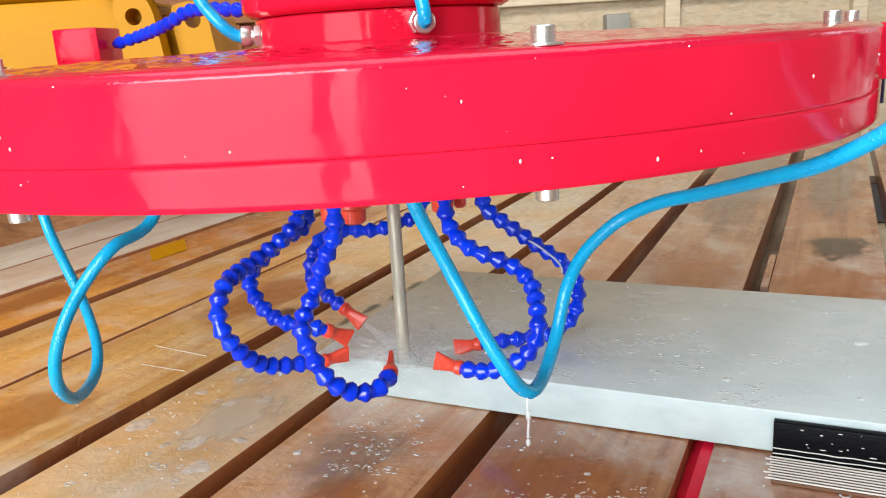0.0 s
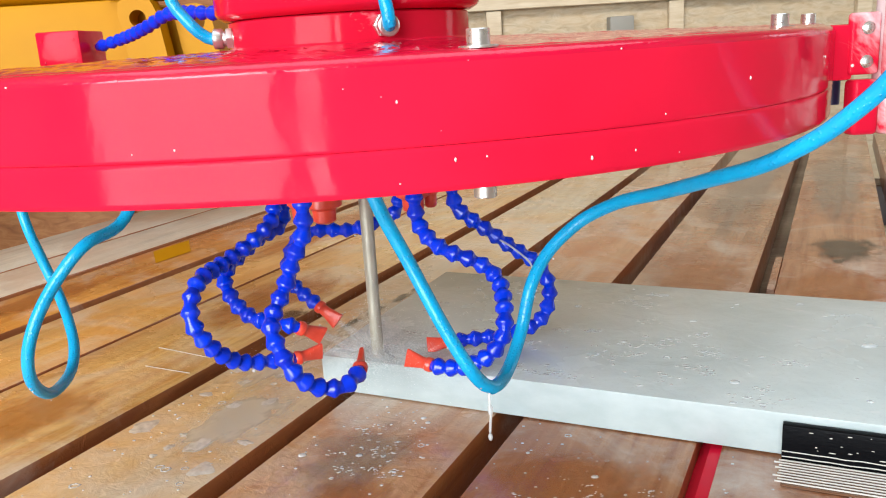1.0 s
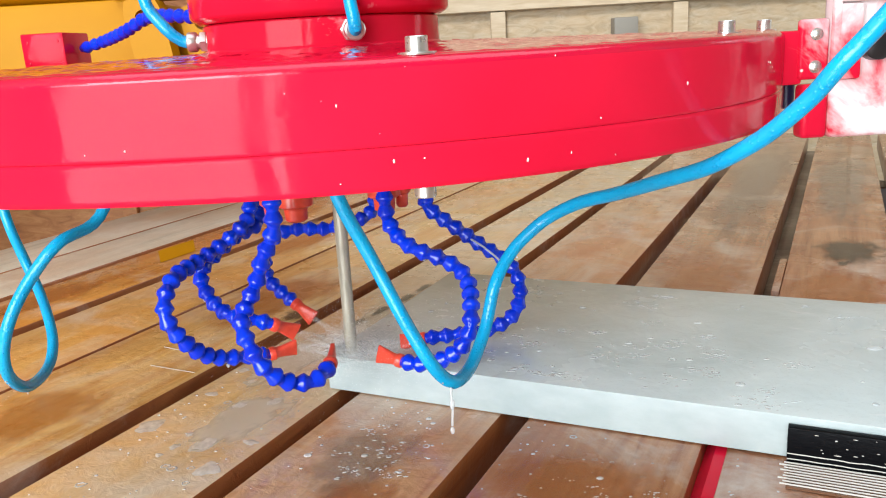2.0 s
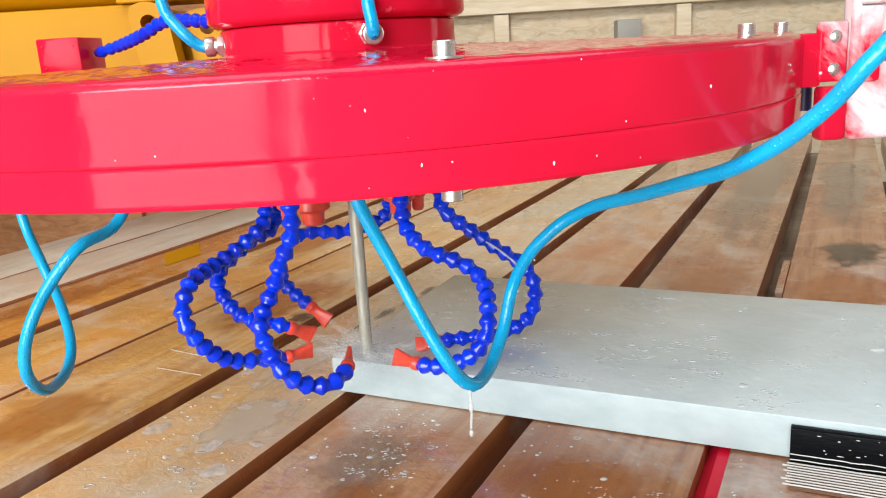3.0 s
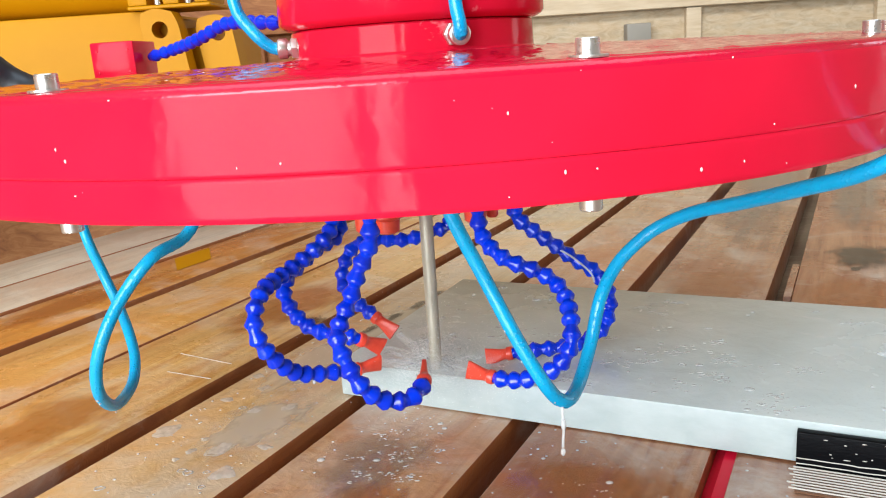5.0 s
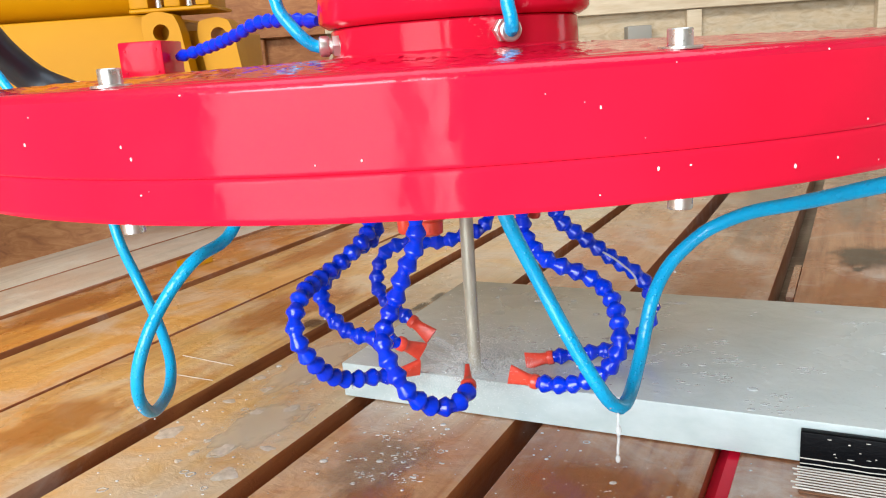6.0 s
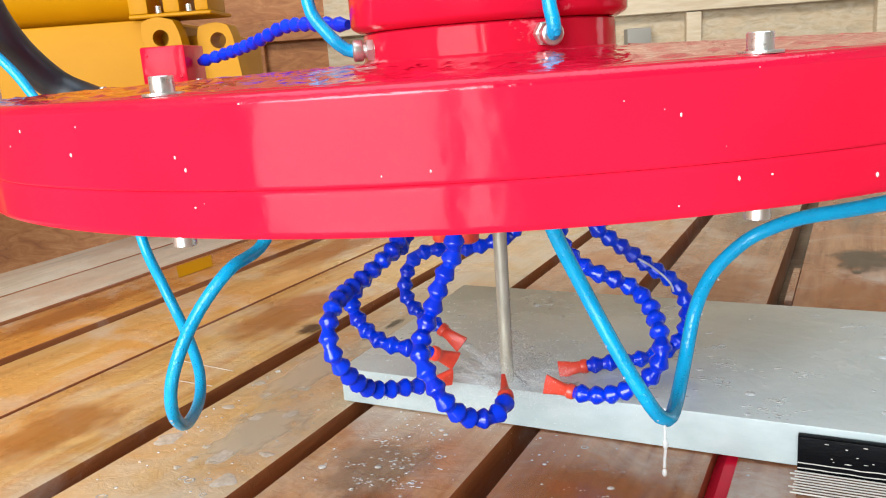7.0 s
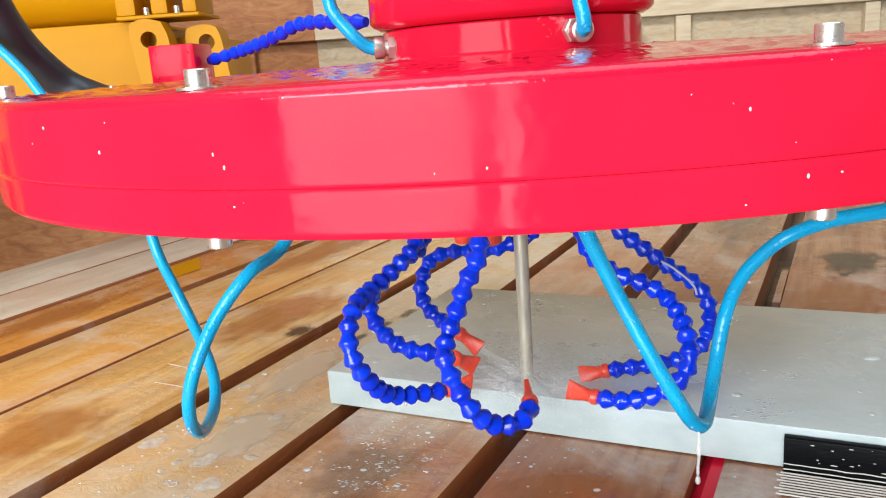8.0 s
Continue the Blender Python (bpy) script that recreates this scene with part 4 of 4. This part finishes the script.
ob.matrix_basis = board_m
tagged(ob, "milky stone slurry puddles on the boards", "puddle", kind="stuff")


# ---- stains, toned patches, knots and splinters of the boards ----
def stain_material(name, color, strength, rough):
    m = material(name, color, rough)
    k = Nodes(m)
    g = k.t.nodes.new("ShaderNodeTexGradient")
    g.gradient_type = "SPHERICAL"
    c = k.coords()
    warp = k.add("ShaderNodeVectorMath", op="ADD")
    n = k.add("ShaderNodeTexNoise", Scale=2.2, Detail=5.0)
    k.link(c, n.inputs["Vector"])
    h = k.add("ShaderNodeVectorMath", op="MULTIPLY_ADD")
    k.link(n.outputs["Color"], h.inputs[0])
    h.inputs[1].default_value, h.inputs[2].default_value = (1.5, 1.5, 0), (-0.75, -0.75, 0)
    k.link(c, warp.inputs[0])
    k.link(h.outputs[0], warp.inputs[1])
    k.link(warp.outputs[0], g.inputs["Vector"])
    k.link(k.ramp(g.outputs["Fac"], [(0.05, 0.0), (0.55, strength)]), k.b.inputs["Alpha"])
    return m


STAIN_DARK = stain_material("dark_board_mark", (0.035, 0.028, 0.024), 0.75, 0.15)
# soft grey tone for the far stretch of the right boards
TONE_GREY = stain_material("grey_board_tone", (0.38, 0.31, 0.24), 0.6, 0.08)
# soft brownish grey patch near the front of one board
TONE_GREYDARK = stain_material("grey_front_tone", (0.36, 0.285, 0.21), 0.45, 0.08)
STAIN_RED = stain_material("red_brown_heartwood", (0.52, 0.19, 0.055), 0.55, 0.15)
STAIN_MILK = stain_material("milky_slurry_film", (0.82, 0.76, 0.62), 0.65, 0.12)


def stain(name, label, mat, u, v, ru, rv, lift=0.0006):
    bm = bmesh.new()
    bmesh.ops.create_grid(bm, x_segments=1, y_segments=1, size=1)
    ob = part(name, bm, mat, table, label, smooth=False)
    ob.matrix_basis = pose(u, v, lift) @ Matrix.Diagonal((ru, rv, 1, 1))


for q in (
    # row of dark dashes along the slab's left end
    ("stain", "dark broken mark", STAIN_DARK, -0.495, 0.735, 0.007, 0.020, 0.0015), ("stain", "dark broken mark", STAIN_DARK, -0.490, 0.782, 0.008, 0.024, 0.0015),
    ("stain", "dark broken mark", STAIN_DARK, -0.484, 0.835, 0.009, 0.022, 0.0015), ("stain", "dark broken mark", STAIN_DARK, -0.482, 0.880, 0.008, 0.024, 0.0015),
    ("stain", "grey patch on a front board", TONE_GREYDARK, -0.325, 0.470, 0.050, 0.060, 0.0006), ("stain", "dark water stain", STAIN_DARK, 0.0165, 1.20, 0.050, 0.075, 0.0006), ("knot", "dark knot", STAIN_DARK, 0.008, 1.129, 0.009, 0.012, 0.0009),
    ("stain", "grey tone over the far boards", TONE_GREY, 0.004, 1.75, 0.063, 0.42, 0.0006), ("stain", "grey tone over the far boards", TONE_GREY, -0.152, 1.75, 0.068, 0.55, 0.0006),
    ("stain", "grey tone over the far boards", TONE_GREY, 0.163, 1.6, 0.068, 0.6, 0.0006),
    ("stain", "red-brown heartwood", STAIN_RED, -0.650, 0.79, 0.070, 0.13, 0.0006), ("stain", "red-brown heartwood", STAIN_RED, -0.652, 0.43, 0.060, 0.08, 0.0006),
    ("stain", "red-brown heartwood", STAIN_RED, -0.803, 1.15, 0.058, 0.25, 0.0018), ("stain", "red-brown heartwood", STAIN_RED, -0.152, 0.47, 0.066, 0.09, 0.0006),
    ("stain", "red-brown heartwood", STAIN_RED, -0.300, 0.40, 0.038, 0.06, 0.0003), ("stain", "red-brown heartwood", STAIN_RED, -0.152, 0.98, 0.066, 0.16, 0.0006),
    ("stain", "red-brown heartwood", STAIN_RED, 0.004, 0.98, 0.063, 0.14, 0.0003), ("knot", "dark knot", STAIN_DARK, -0.583, 0.739, 0.020, 0.024, 0.0009),
    ("stain", "milky slurry film", STAIN_MILK, -0.460, 0.49, 0.044, 0.07, 0.0006), ("stain", "milky slurry film", STAIN_MILK, -0.498, 0.63, 0.042, 0.10, 0.0009),
    ("stain", "milky slurry film", STAIN_MILK, -0.470, 0.76, 0.050, 0.10, 0.0012),
    ("stain", "red-brown heartwood", STAIN_RED, -0.980, 0.70, 0.045, 0.10, -0.0014),
):
    stain(*q)
for (u0, v0), (u1, v1) in (((-0.6638, 0.604), (-0.5756, 0.597)), ((-0.637, 0.558), (-0.574, 0.558))):
    part("splinter", tube([(u0, v0, 0.0006), ((u0 + u1) / 2, (v0 + v1) / 2, 0.0006), (u1, v1, 0.0006)], 0.0005, 0.01, 6), WOOD_GREY, table)
# dark strip added below an open gap to stand in for deep shade
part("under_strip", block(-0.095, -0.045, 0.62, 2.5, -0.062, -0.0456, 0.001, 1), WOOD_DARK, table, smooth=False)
bm = bmesh.new()
bm.faces.new([bm.verts.new((u, v, -0.0012)) for u, v in ((-1.022, 0.950), (-1.020, 1.032), (-0.956, 0.968), (-0.958, 0.892))])
part("paint_mark", bm, YELLOW, table, "worn yellow paint mark", smooth=False)


def foam_ring(bm, at, r, flat, seed):
    """A broken ring of foam."""
    n, m = 28, 5
    rings = []
    for i in range(n):
        a = 2 * math.pi * i / n
        w = 1 + 0.3 * noise.noise((2 * math.cos(a), 2 * math.sin(a), seed))
        t = r * 0.24 * (0.5 + abs(noise.noise((3 * math.cos(a), 3 * math.sin(a), seed + 7))) * 1.6)
        rings.append([bm.verts.new((at[0] + (r * w + t * math.cos(b)) * math.cos(a) * flat, at[1] + (r * w + t * math.cos(b)) * math.sin(a), at[2] + t * 0.45 * math.sin(b)))
                      for b in (2 * math.pi * j / m for j in range(m))])
    for i in range(n):
        p, q = rings[i], rings[(i + 1) % n]
        for j in range(m):
            bm.faces.new((p[j], p[(j + 1) % m], q[(j + 1) % m], q[j]))


bm = bmesh.new()
for i in range(16):
    x, y = rng.uniform(0.05, 0.85), rng.uniform(0.012, 0.270)
    foam_ring(bm, slab_m @ Vector((x, y, 0.0344)), rng.uniform(0.0016, 0.0036), rng.uniform(1.0, 1.6), i * 1.9)
for i in range(34):
    u, v = rng.choice((-0.47, -0.32, -0.15, 0.0)) + rng.uniform(-0.04, 0.04), rng.uniform(0.34, 0.66)
    q = board_m @ Vector((u, v, 0.0004))
    loc = slab_m.inverted() @ q
    if loc.y > -0.012 and loc.x > -0.012:
        continue
    foam_ring(bm, q, rng.uniform(0.0010, 0.0032), rng.uniform(0.9, 1.4), i * 2.3 + 500)
ob = part("foam", bm, FOAM)
tagged(ob, "broken white foam rings on slab and boards", "foam", kind="stuff")


def motions():
    walk(head, [(t, head_pose(s, c)) for t, s, c in RUN])


motions()
